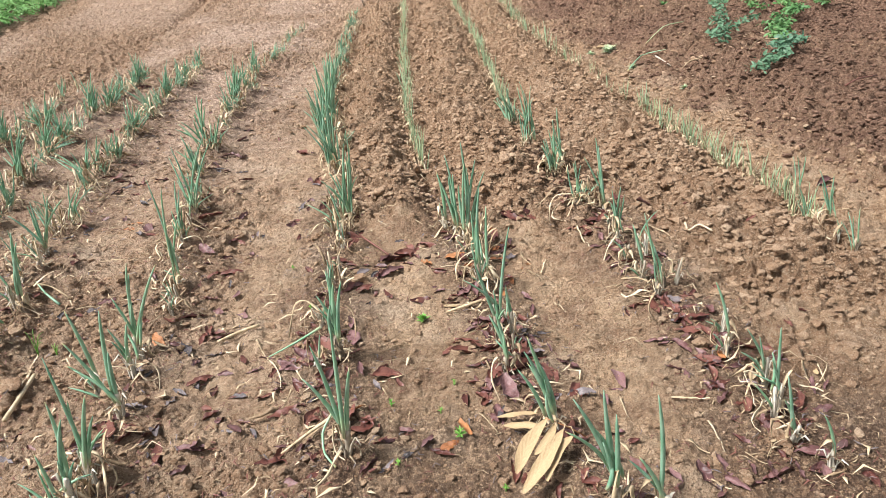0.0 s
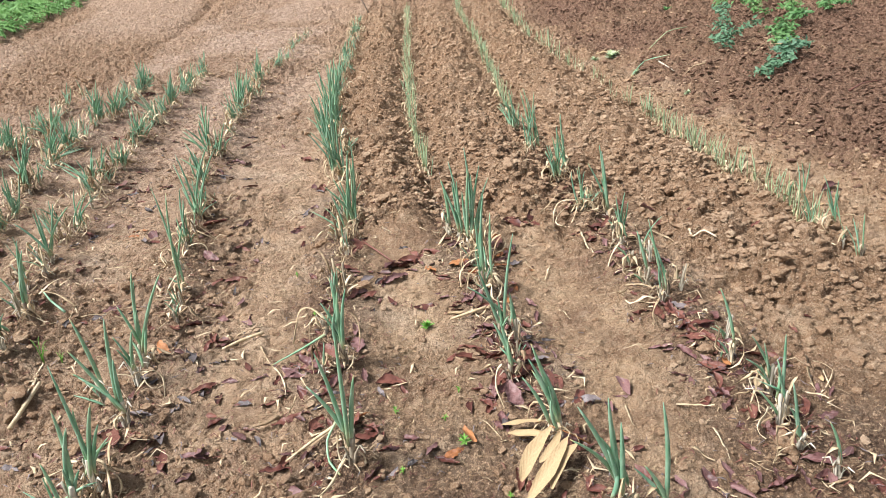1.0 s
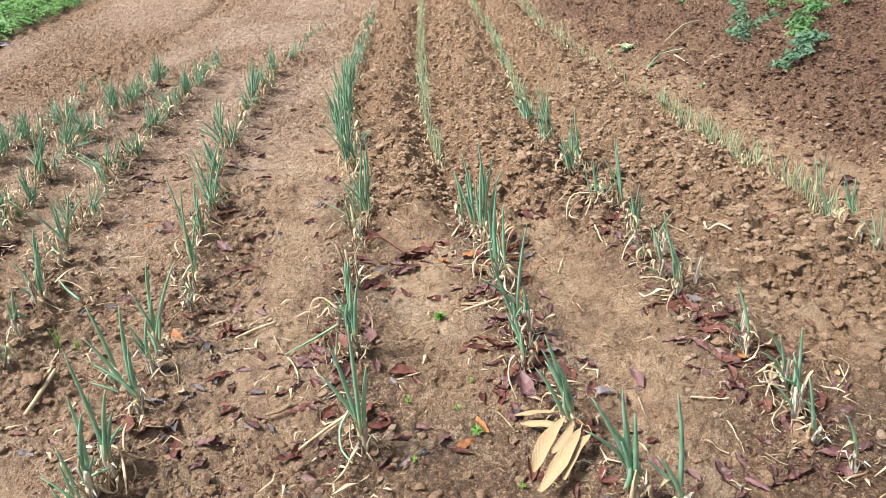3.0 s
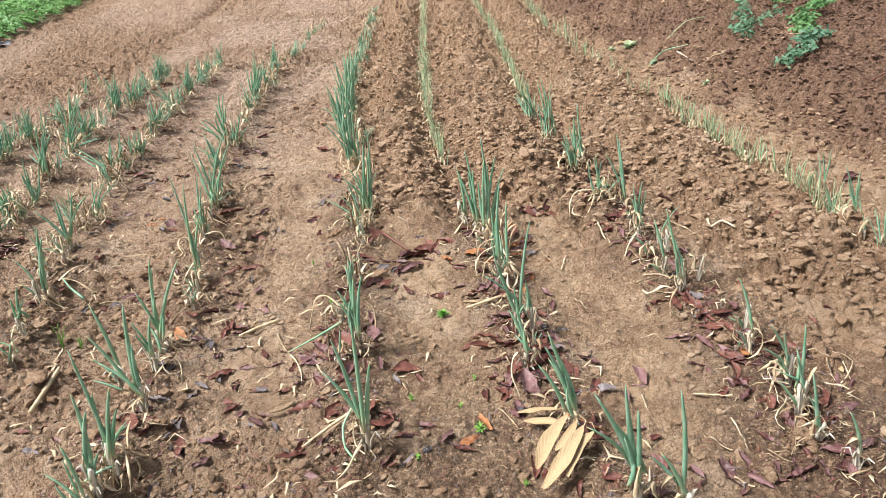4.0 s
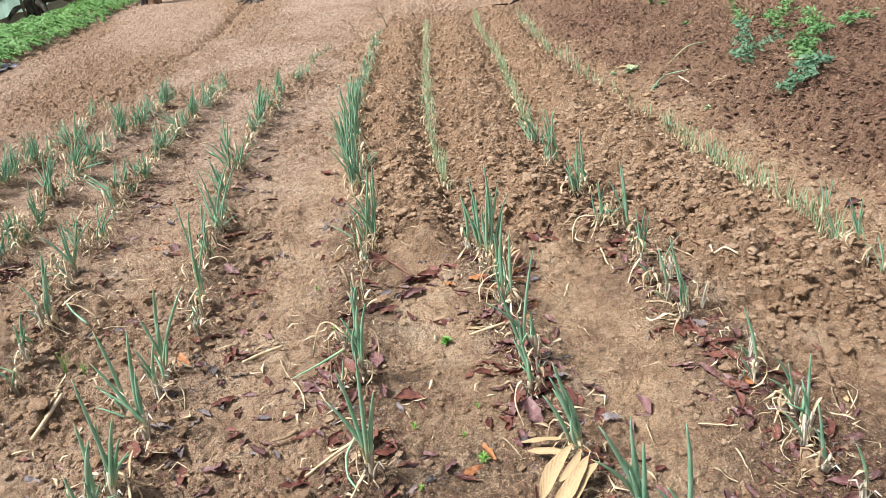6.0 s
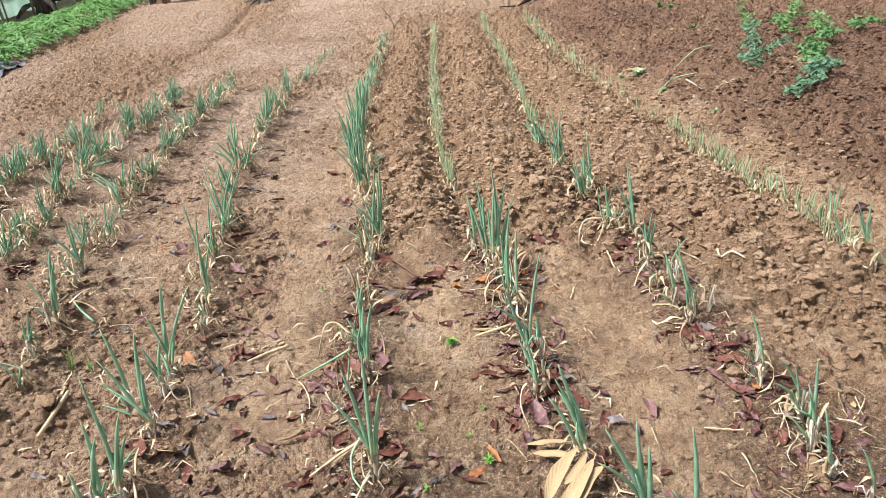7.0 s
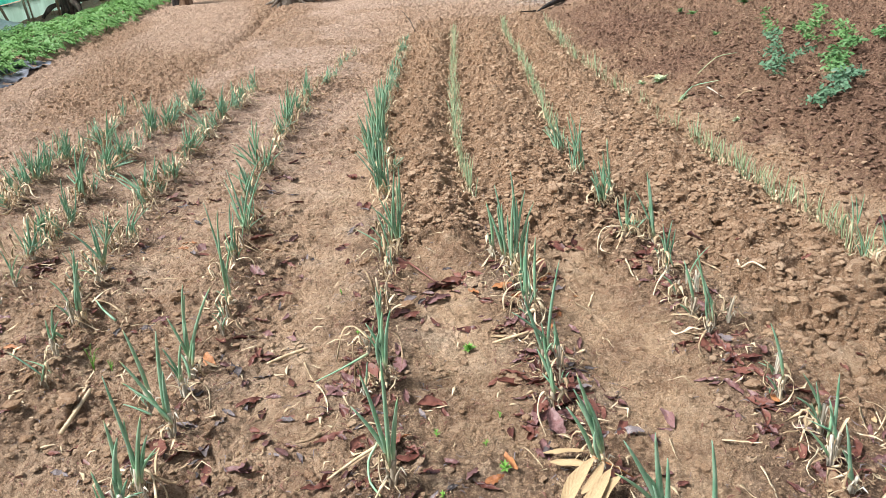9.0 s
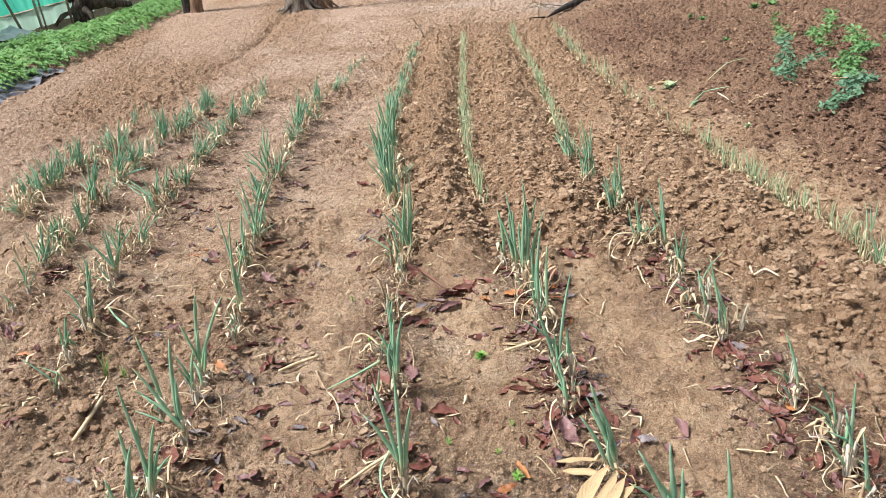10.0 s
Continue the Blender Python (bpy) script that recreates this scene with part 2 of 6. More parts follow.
def relief(x, y):
    """The large forms: furrows, the loam bank, low mounds under the rows."""
    x, y = np.asarray(x, float), np.asarray(y, float)
    c, r1, r2, r3 = ROW_C(y), ROW_R1(y), ROW_R2(y), ROW_R3(y)
    wob = 0.05 * value_noise(x * 2.3, y * 2.3, 3)
    z = furrow(x + wob, y, c, r1, 3.2, 0.095) + furrow(x + wob, y, r1, r2, 3.75, 0.085) + furrow(x + wob, y, r2, r3, 2.5, 0.085)
    z = z + 0.16 * ramp(0.3, 1.0, x - r3 + wob) * (1 - ramp(11, 16, y))
    for line, end in ((ROW_L1, 8.9), (ROW_L2, 7.7), (ROW_L3, 7.5), (ROW_L4, 6.8)):
        z = z + 0.035 * np.exp(-((x - line(y)) / 0.16) ** 2) * (1 - ramp(end - 0.3, end + 0.3, y))
    near = 1 - ramp(3.0, 4.2, y)
    for line in (ROW_C, ROW_R1, ROW_R2):
        z = z + 0.03 * np.exp(-((x - line(y)) / 0.13) ** 2) * near
    z = z + 0.10 * ramp(0.0, 0.35, BED_EDGE(y) - x) * (1 - ramp(2.5, 3.0, BED_EDGE(y) - x))
    z = z + (0.035 * ramp(-0.05, 0.1, x - RUT(y)) * (1 - ramp(0.4, 1.4, x - RUT(y))) - 0.06 * np.exp(-((x - RUT(y) + 0.1) / 0.11) ** 2)) * ramp(8.6, 9.6, y) * (1 - ramp(19, 24, y))
    return z + (0.035 * fbm(x * 1.6, y * 1.6, 3, 11)) * (1 - ramp(30, 60, y))


def tilth(x, y):
    """How broken the soil is: 0 trodden sand, 1 freshly dug clods."""
    c, r2, r3 = ROW_C(y), ROW_R2(y), ROW_R3(y)
    dug = ramp(-0.1, 0.15, x - c) * (1 - ramp(0.0, 0.2, x - r3)) * ramp(2.9, 3.7, y + 0.3 * value_noise(x * 3, y * 3, 8))
    dug = np.maximum(dug, ramp(0.05, 0.3, x - r2) * (1 - ramp(-0.05, 0.12, x - r3)) * ramp(1.8, 2.9, y))
    dug = np.maximum(dug, 0.95 * ramp(0.3, 0.65, x - r3))
    dug = np.maximum(dug, 0.45 * ramp(-0.05, 0.1, x - r3))
    dug = dug * (1 - ramp(11.5, 13.5, y))
    left = 0.4 * ramp(-0.05, 0.25, value_noise(x * 1.9, y * 1.3, 21)) * (1 - ramp(-0.2, 0.1, x - c)) * ramp(-3.6, -3.2, x)
    strips = (0.35 + 0.4 * ramp(0.0, 0.3, value_noise((x + 0.21 * y) * 1.1, y * 0.22, 23))) * (1 - ramp(-3.4, -3.0, x)) + 0.4 * ramp(9.0, 11.0, y) * ramp(-3, -1, x)
    return np.clip(np.maximum(np.maximum(dug, left), strips * 0.75) + 0.27 + 0.16 * ramp(5, 7, y), 0, 1)


def loam(x, y):
    """Dark humus on the bank beyond the last row."""
    edge = x - ROW_R3(y) + 0.35 * fbm(x * 2.2, y * 2.2, 3, 31) + 0.05 * (y - 5)
    return ramp(0.20, 0.66, edge) * (1 - ramp(13, 17, y)) * (0.75 + 0.5 * value_noise(x * 1.1, y * 1.1, 33))


def height(x, y):
    x, y = np.asarray(x, float), np.asarray(y, float)
    t = tilth(x, y)
    z = relief(x, y)
    far = ramp(3.5, 7.5, y)
    trodden = (1 - ramp(-0.9, -0.1, x - ROW_C(y))) * ramp(5.0, 7.5, y)
    rough = (0.3 + 0.7 * t) * (1.1 + 0.05 * far) * (1 - 0.3 * trodden) * (1 - 0.3 * far * np.clip(loam(x, y), 0, 1))
    z = z + (0.045 + 0.01 * far) * t * (1 - 0.3 * trodden) * fbm(x * 8, y * 8, 5, 41) + 0.012 * fbm(x * 17, y * 17, 4, 43)
    z = z + rough * t * (0.5 - 0.1 * far) * domes(x, y, 0.105, 51, 0.7) + rough * (0.1 + 0.9 * t) * 0.85 * domes(x, y, 0.05, 61, 0.95)
    z = z + rough * 0.95 * domes(x, y, 0.027, 71, 0.95) + (0.35 + 0.45 * t) * (1 - ramp(2.6, 4.0, y)) * domes(x, y, 0.0135, 75, 0.95)
    z = z + far * rough * 0.25 * domes(x, y, 0.075, 59, 0.9) - 0.035 * t * t
    return z
# ---- end of the lie ----


# ---- building tools ----
dice_box = random.Random(7)


def uni(a, b):
    return dice_box.uniform(a, b)


def mesh_from(name, verts, faces, material, smooth=True, **fields):
    me = bpy.data.meshes.new(name)
    me.from_pydata([tuple(v) for v in verts], [], faces)
    me.materials.append(material)
    for key, values in fields.items():
        a = me.attributes.new(key, "FLOAT", "POINT")
        a.data.foreach_set("value", np.asarray(values, dtype=np.float32))
    me.polygons.foreach_set("use_smooth", [smooth] * len(me.polygons))
    me.update()
    return me


def child(name, me, parent, label="", m=None):
    ob = new(name, me)
    ob.parent = parent
    if m is not None:
        ob.matrix_basis = m
    return tagged(ob, label) if label else ob


GRID = {}


def lookup(field, x, y):
    """The height of the ground sheet at x, y, between its corners."""
    ys, us = GRID["ys"], GRID["us"]
    j = int(np.clip(np.searchsorted(ys, y) - 1, 0, len(ys) - 2))
    ty = (y - ys[j]) / (ys[j + 1] - ys[j])
    total = 0.0
    for row, share in ((j, 1 - ty), (j + 1, ty)):
        u = x / GRID["width"][row]
        i = int(np.clip(np.searchsorted(us, u) - 1, 0, len(us) - 2))
        tx = (u - us[i]) / (us[i + 1] - us[i])
        line = GRID[field][row]
        total += share * (line[i] * (1 - tx) + line[i + 1] * tx)
    return float(total)


def ground_at(x, y):
    return lookup("full", x, y)


def form_at(x, y):
    return lookup("form", x, y)


def tube(points, radii, sides=6, cap=True):
    """A tapered tube along points; returns verts, faces and how far along each vert lies."""
    verts, faces, along = [], [], []
    n = len(points)
    side = Vector((1, 0.13, 0.07))
    for i, (p, r) in enumerate(zip(points, radii)):
        way = (Vector(points[min(i + 1, n - 1)]) - Vector(points[max(i - 1, 0)]))
        way = way.normalized() if way.length > 1e-6 else Vector((0, 0, 1))
        u = side - way * side.dot(way)
        u = u.normalized() if u.length > 1e-4 else way.orthogonal().normalized()
        v = way.cross(u)
        for k in range(sides):
            a = 2 * math.pi * k / sides
            verts.append(Vector(p) + (u * math.cos(a) + v * math.sin(a)) * r)
            along.append(i / (n - 1))
    for i in range(n - 1):
        for k in range(sides):
            q = (k + 1) % sides
            faces.append((i * sides + k, i * sides + q, (i + 1) * sides + q, (i + 1) * sides + k))
    if cap:
        faces.append(tuple(range(sides - 1, -1, -1)))
        faces.append(tuple((n - 1) * sides + k for k in range(sides)))
    return verts, faces, along


def joined(pieces):
    """Several (verts, faces, along) as one."""
    verts, faces, along = [], [], []
    for v, f, a in pieces:
        o = len(verts)
        verts += v
        faces += [tuple(i + o for i in q) for q in f]
        along += a
    return verts, faces, along


def ribbon(points, widths, twist, fold=0.35, thick=0.0006):
    """A dry strap of leaf: two layers, folded along its middle."""
    verts, faces, along = [], [], []
    n = len(points)
    for i, (p, w) in enumerate(zip(points, widths)):
        way = (Vector(points[min(i + 1, n - 1)]) - Vector(points[max(i - 1, 0)])).normalized()
        u = way.cross(Vector((0, 0, 1)))
        u = u.normalized() if u.length > 1e-3 else Vector((1, 0, 0))
        a = twist * i / (n - 1)
        nrm = u.cross(way)
        u = u * math.cos(a) + nrm * math.sin(a)
        nrm = u.cross(way)
        for off, up in ((-w, 0), (0, -w * fold), (w, 0), (0, -w * fold - thick - 0.12 * w)):
            verts.append(Vector(p) + u * off + nrm * up)
            along.append(i / (n - 1))
    for i in range(n - 1):
        for k in range(4):
            q = (k + 1) % 4
            faces.append((i * 4 + k, i * 4 + q, i * 4 + 4 + q, i * 4 + 4 + k))
    return verts, faces, along


def bezier(a, b, c, n):
    return [a * (1 - t) ** 2 + b * 2 * t * (1 - t) + c * t * t for t in (i / (n - 1) for i in range(n))]


# ---- the ground: one sheet to the horizon ----
def build_ground():
    v = [1.25]
    while v[-1] < 24:
        v.append(v[-1] + 0.0025 * v[-1] ** 1.2)
    far = [24 + (i / 26) ** 3 * 600 for i in range(1, 27)]
    back = [-3 - (i / 16) ** 3 * 200 for i in range(16, 0, -1)] + [-3 + 0.06 * i for i in range(70)] + [1.205, 1.228]
    ys = np.array(back + v + far)
    u = np.linspace(-1, 1, 660)
    tail = np.array([1 + (i / 14) ** 3 * 50 for i in range(1, 15)])
    us = np.concatenate([-tail[::-1], u, tail])
    width = 0.74 * (np.maximum(ys, 1.25) + 0.55)
    X = (us[None, :] * width[:, None]).ravel()
    Y = np.repeat(ys, len(us))
    Z = height(X, Y)
    fade = 1 - ramp(22, 40, np.abs(X) + np.maximum(Y - 8, 0))
    inside = (1 - ramp(0.97, 1.0, np.abs(np.tile(us, len(ys))))) * ramp(0.85, 1.15, Y) * (1 - ramp(20, 40, Y))
    form = relief(X, Y)
    Z = (form * (1 - inside) + Z * inside) * fade
    nr, nc = len(ys), len(us)
    GRID.update(ys=ys, us=us, width=width, full=Z.reshape(nr, nc), form=(form * fade).reshape(nr, nc))
    me = bpy.data.meshes.new("ground")
    me.vertices.add(nr * nc)
    me.vertices.foreach_set("co", np.stack([X, Y, Z], 1).ravel())
    i = (np.arange(nr - 1)[:, None] * nc + np.arange(nc - 1)[None, :]).ravel()
    quads = np.stack([i, i + 1, i + 1 + nc, i + nc], 1)
    me.loops.add(quads.size)
    me.loops.foreach_set("vertex_index", quads.ravel())
    me.polygons.add(len(quads))
    me.polygons.foreach_set("loop_start", np.arange(len(quads)) * 4)
    me.polygons.foreach_set("use_smooth", np.repeat((ys[:-1] < 7.0), nc - 1))
    me.update(calc_edges=True)
    near = np.zeros_like(X)
    for line, end in ((ROW_C, 4.2), (ROW_R1, 4.0), (ROW_R2, 4.6), (ROW_L1, 7), (ROW_L2, 7), (ROW_L3, 7), (ROW_L4, 6.5)):
        near = np.maximum(near, (1.0 if end < 5 else 0.6) * np.exp(-((X - line(Y)) / 0.17) ** 2) * (1 - ramp(end - 0.4, end, Y)))
    near = np.maximum(near, 0.3 * ramp(-0.05, 0.25, value_noise(X * 2.2, Y * 2.2, 91)) * (1 - ramp(2.6, 3.4, Y)) * (X < 0.3))
    near = np.maximum(near, 0.85 * (1 - ramp(1.75, 2.1, Y + 0.3 * value_noise(X * 4, Y * 4, 93))) * ramp(-0.3, -0.1, X) * (1 - ramp(0.3, 0.5, X)))
    near = np.maximum(near, np.exp(-((X - ROW_R2(Y)) / 0.28) ** 2) * (1 - ramp(1.7, 2.3, Y)))
    near = np.maximum(near, 0.95 * ramp(0.5, 0.9, X) * (1 - ramp(1.7, 2.3, Y)))
    near = near * ramp(0.5, 1.1, Y)
    ash = 0.45 * np.exp(-((X + 0.2) / 1.3) ** 2 - ((Y - 15.6) / 0.8) ** 2) + np.exp(-((X - 1.2) / 0.5) ** 2 - ((Y - 14.3) / 0.7) ** 2)
    for key, val in (("loam", np.clip(loam(X, Y), 0, 1)), ("litter", np.clip(near, 0, 1)), ("tilth", np.maximum(tilth(X, Y), 0.85 * ramp(0.1, 1.0, X) * (1 - ramp(2.2, 3.2, Y)))), ("ash", np.clip(ash, 0, 1)), ("path", np.maximum((1 - ramp(-0.7, 0.3, X - ROW_C(Y))) * (0.25 + 0.75 * ramp(3, 6.5, Y)), 0.8 * ramp(10.0, 12.0, Y) * (1 - ramp(0.3, 1.4, X))))):
        a = me.attributes.new(key, "FLOAT", "POINT")
        a.data.foreach_set("value", val.astype(np.float32))
    me.materials.append(M_SOIL)
    tagged(new("ground", me), "tan sandy soil with hoed furrows and a dark humus bank", "ground", kind="structure")


build_ground()


def lump_shape(rng, detail, flat=0.7):
    bm = bmesh.new()
    if detail:
        bmesh.ops.create_icosphere(bm, subdivisions=detail, radius=1)
    else:
        ring = [bm.verts.new(p) for p in ((1, 0, 0), (0, 1, 0), (-1, 0, 0), (0, -1, 0))]
        ends = [bm.verts.new((0, 0, z)) for z in (1, -1)]
        for i in range(4):
            bm.faces.new((ring[i], ring[(i + 1) % 4], ends[0]))
            bm.faces.new((ring[(i + 1) % 4], ring[i], ends[1]))
        bm.verts.index_update()
    off = Vector((rng.uniform(-50, 50), rng.uniform(-50, 50), rng.uniform(-50, 50)))
    cuts = []
    for _ in range(11):
        a, b = rng.uniform(0, 6.283), rng.uniform(-1, 1)
        c = math.sqrt(1 - b * b)
        cuts.append((Vector((c * math.cos(a), c * math.sin(a), b)), rng.uniform(0.5, 0.85)))
    for w in bm.verts:
        for nrm, far in cuts:
            over = w.co.dot(nrm) - far
            if over > 0:
                w.co -= nrm * over
        d = noise.noise(w.co * 1.1 + off) * 0.5 + noise.noise(w.co * 2.4 + off) * 0.3 + noise.noise(w.co * 6 + off) * 0.22
        w.co *= 1 + d
        w.co.z *= flat
    verts = [w.co.copy() for w in bm.verts]
    faces = [tuple(w.index for w in f.verts) for f in bm.faces]
    bm.free()
    return np.array(verts), np.array(faces)


def scatter_lumps(name, label, material, count, rmin, rmax, detail, reach, keep, seed, flat=0.7):
    """Loose crumbs of soil, joined, since nobody could count them."""
    rng = random.Random(seed)
    gen = np.random.default_rng(seed)
    shapes = [lump_shape(rng, detail, flat) for _ in range(8)]
    y = reach[0] * (reach[1] / reach[0]) ** gen.random(count * 6)
    x = (gen.random(count * 6) * 2 - 1) * 0.72 * (y + 0.55)
    ok = gen.random(count * 6) < keep(x, y)
    x, y = x[ok][:count], y[ok][:count]
    z = height(x, y)
    r = rmin * (rmax / rmin) ** (gen.random(len(x)) ** 1.8)
    V, F, o = [], [], 0
    for k in range(len(x)):
        sv, sf = shapes[k % 8]
        a = gen.random() * 6.283
        c, s = math.cos(a) * r[k], math.sin(a) * r[k]
        V.append(np.stack([sv[:, 0] * c - sv[:, 1] * s + x[k], sv[:, 0] * s + sv[:, 1] * c + y[k], sv[:, 2] * r[k] + z[k] + r[k] * 0.25], 1))
        F.append(sf + o)
        o += len(sv)
    V, F = np.concatenate(V), np.concatenate(F)
    me = bpy.data.meshes.new(name)
    me.vertices.add(len(V))
    me.vertices.foreach_set("co", V.ravel())
    me.loops.add(F.size)
    me.loops.foreach_set("vertex_index", F.ravel())
    me.polygons.add(len(F))
    me.polygons.foreach_set("loop_start", np.arange(len(F)) * 3)
    me.polygons.foreach_set("use_smooth", np.zeros(len(F), bool))
    me.update(calc_edges=True)
    me.materials.append(material)
    tagged(new(name, me), label, "soil crumbs", kind="stuff")


sandy = lambda x, y: 1 - np.clip(loam(x, y) * 1.3, 0, 1)
scatter_lumps("soil_crumbs", "loose tan crumbs of dug soil on the furrows", M_CRUMB, 15000, 0.006, 0.022, 1, (1.35, 15), lambda x, y: tilth(x, y) ** 2 * sandy(x, y), 5, 0.55)
scatter_lumps("soil_lumps", "broken tan lumps of dug soil between the rows", M_CRUMB, 1600, 0.012, 0.034, 2, (1.9, 9), lambda x, y: tilth(x, y) ** 4 * sandy(x, y), 7)
scatter_lumps("furrow_crumbs", "loose tan crumbs along the hoed furrows", M_CRUMB, 7000, 0.008, 0.026, 1, (3.6, 11.5), lambda x, y: tilth(x, y) ** 3 * sandy(x, y) * (x > ROW_C(y)), 15, 0.5)
scatter_lumps("path_crumbs", "small tan crumbs on the bare trodden soil", M_CRUMB, 4000, 0.005, 0.015, 1, (3.5, 18), lambda x, y: (x < ROW_C(y) - 0.2) * (0.3 + 0.7 * tilth(x, y)) * (x > BED_EDGE(y)), 9, 0.45)
scatter_lumps("humus_crumbs", "dark brown crumbs of humus on the bank", M_CRUMB_DARK, 13000, 0.008, 0.032, 1, (2.0, 14), lambda x, y: 1 - sandy(x, y), 6, 0.5)
scatter_lumps("soil_chaff", "dark brown crumbs of rotted litter strewn over the soil", M_CHAFF, 5000, 0.004, 0.011, 0, (4.2, 19), lambda x, y: (x > BED_EDGE(y)) * (0.1 + 0.9 * ramp(-0.1, 0.3, value_noise(x * 1.3 + 0.3 * y, y * 0.7, 97))), 19, 0.35)
scatter_lumps("soil_grit", "fine tan grit and pellets of sandy soil", M_CRUMB, 13000, 0.0022, 0.0075, 0, (1.3, 4.5), lambda x, y: 0.4 + 0.6 * sandy(x, y), 8)


def clod(x, y, r, flat, turn, seed):
    v, f = lump_shape(random.Random(seed), 3, flat)
    co = np.stack([v[:, 0] * r * 1.25, v[:, 1] * r * 0.85, v[:, 2] * r], 1)
    me = mesh_from("soil_clod", co, [tuple(int(i) for i in q) for q in f], M_CRUMB, False)
    ob = tagged(new("soil_clod", me), "hard lump of tan soil lying on the field", "clod", "loose clods")
    ob.matrix_basis = pose(x, y, ground_at(x, y) + r * flat * 0.2, uni(-8, 8), uni(-8, 8), math.degrees(turn))


for n, (x, y, r, flat) in enumerate([
        (1.33, 2.11, 0.045, 0.6), (-1.48, 2.24, 0.034, 0.35), (-0.59, 3.16, 0.032, 0.75), (-0.55, 3.31, 0.03, 0.7), (-0.32, 2.83, 0.035, 0.6),
        (1.44, 3.12, 0.035, 0.7), (1.10, 3.1, 0.035, 0.7), (1.24, 3.42, 0.05, 0.6), (-1.08, 3.5, 0.03, 0.85), (-0.64, 2.55, 0.02, 0.8),
        (0.41, 3.95, 0.04, 0.7), (0.35, 3.56, 0.035, 0.6), (1.18, 3.5, 0.038, 0.7), (-0.12, 2.92, 0.032, 0.5),
        (0.88, 2.16, 0.028, 0.8), (0.94, 1.7, 0.03, 0.7), (1.16, 2.1, 0.025, 0.7), (1.35, 2.66, 0.035, 0.7)]):
    clod(x, y, r * 1.15, flat, n * 2.4, 300 + n)


# ---- onions ----
def straw_shape(kind):
    """A withered leaf that leaves the sheath, bends over and trails on the soil; origin at the plant's foot."""
    r = random.Random(900 + kind)
    reach, rise = r.uniform(0.04, 0.11), r.uniform(0.03, 0.065)
    if kind % 4 == 3:
        rise, reach = r.uniform(0.07, 0.12), r.uniform(0.03, 0.06)
    pts = []
    n = 9
    bend = r.uniform(-0.05, 0.05)
    for i in range(n):
        t = i / (n - 1)
        x = 0.006 + reach * t ** 1.1
        z = 0.012 + rise * math.sin(math.pi * min(1, t * 1.18 + 0.12)) * (1 - 0.2 * t)
        pts.append(Vector((x, bend * math.sin(t * 3.3) + 0.010 * math.sin(t * 9 + kind), max(z, 0.018 + 0.006 * math.sin(t * 12)))))
    wide = r.uniform(0.0040, 0.0085)
    w = [wide * (0.75 + 0.5 * math.sin(i * 1.9 + kind)) * (1 - 0.65 * (i / (n - 1)) ** 2) for i in range(n)]
    return ribbon(pts, w, r.uniform(-2.2, 2.2), r.uniform(0.15, 0.5))


def straw_mesh(kind):
    v, f, a = straw_shape(kind)
    return mesh_from("dry_leaf", v, f, M_STRAW, True, along=a)


def bunch_mesh(kind, count, spread, size):
    """A tangle of withered leaves round one foot, too many to tell apart."""
    r = random.Random(1900 + kind)
    pieces = []
    for k in range(count):
        v, f, a = straw_shape(100 * kind + k)
        s = r.uniform(0.7, 1.3) * size
        m = pose(r.uniform(-spread, spread), r.uniform(-spread, spread), 0, 0, 0, r.uniform(0, 360)) @ Matrix.Diagonal((s, s, s * r.uniform(0.8, 1.5), 1))
        pieces.append(([m @ p for p in v], f, a))
    v, f, a = joined(pieces)
    return mesh_from("withered_leaves", v, f, M_STRAW, True, along=a)


def husk_mesh(kind):
    """The pale sheath at the foot, with torn papery strips."""
    r = random.Random(700 + kind)
    h = r.uniform(0.035, 0.065)
    pts = [Vector((0.004 * math.sin(i * 1.3 + kind), 0.003 * math.cos(i), -0.02 + (h + 0.02) * i / 5)) for i in range(6)]
    pieces = [tube(pts, [0.012, 0.0115, 0.010, 0.009, 0.008, 0.007], 9)]
    for s in range(5):
        a = s * 1.256 + r.uniform(-0.4, 0.4)
        d = Vector((math.cos(a), math.sin(a), 0))
        top = r.uniform(0.5, 1.1) * h
        out = r.uniform(0.004, 0.02)
        strip = [d * 0.010 + Vector((0, 0, -0.005)), d * 0.0125 + Vector((0, 0, top * 0.5)), d * (0.009 + out) + Vector((0, 0, top)), d * (0.012 + out * 2.0) + Vector((0, 0, top * 0.82))]
        pieces.append(ribbon(strip, [0.005, 0.0055, 0.004, 0.0015], r.uniform(-0.5, 0.5), 0.3))
    v, f, a = joined(pieces)
    return mesh_from("sheath", v, f, M_HUSK, True, along=a)


STRAWS = [straw_mesh(k) for k in range(16)]
HUSKS = [husk_mesh(k) for k in range(5)]
BUNCHES = [bunch_mesh(k, 6, 0.03, 1.1) for k in range(10)]
WISPS = [bunch_mesh(20 + k, 4, 0.008, 0.75) for k in range(6)]


def green_leaf(crown, top, radius, bow):
    """A hollow onion leaf: swells above the sheath, tapers to a point, bows on the way."""
    d = top - crown
    mid = crown + Vector((d.x * 0.36, d.y * 0.36, d.z * 0.58)) + bow
    pts = bezier(crown, mid, top, 10)
    prof = (0.55, 0.85, 1.0, 1.0, 0.97, 0.90, 0.80, 0.66, 0.48, 0.14)
    return tube(pts, [radius * p for p in prof], 6)


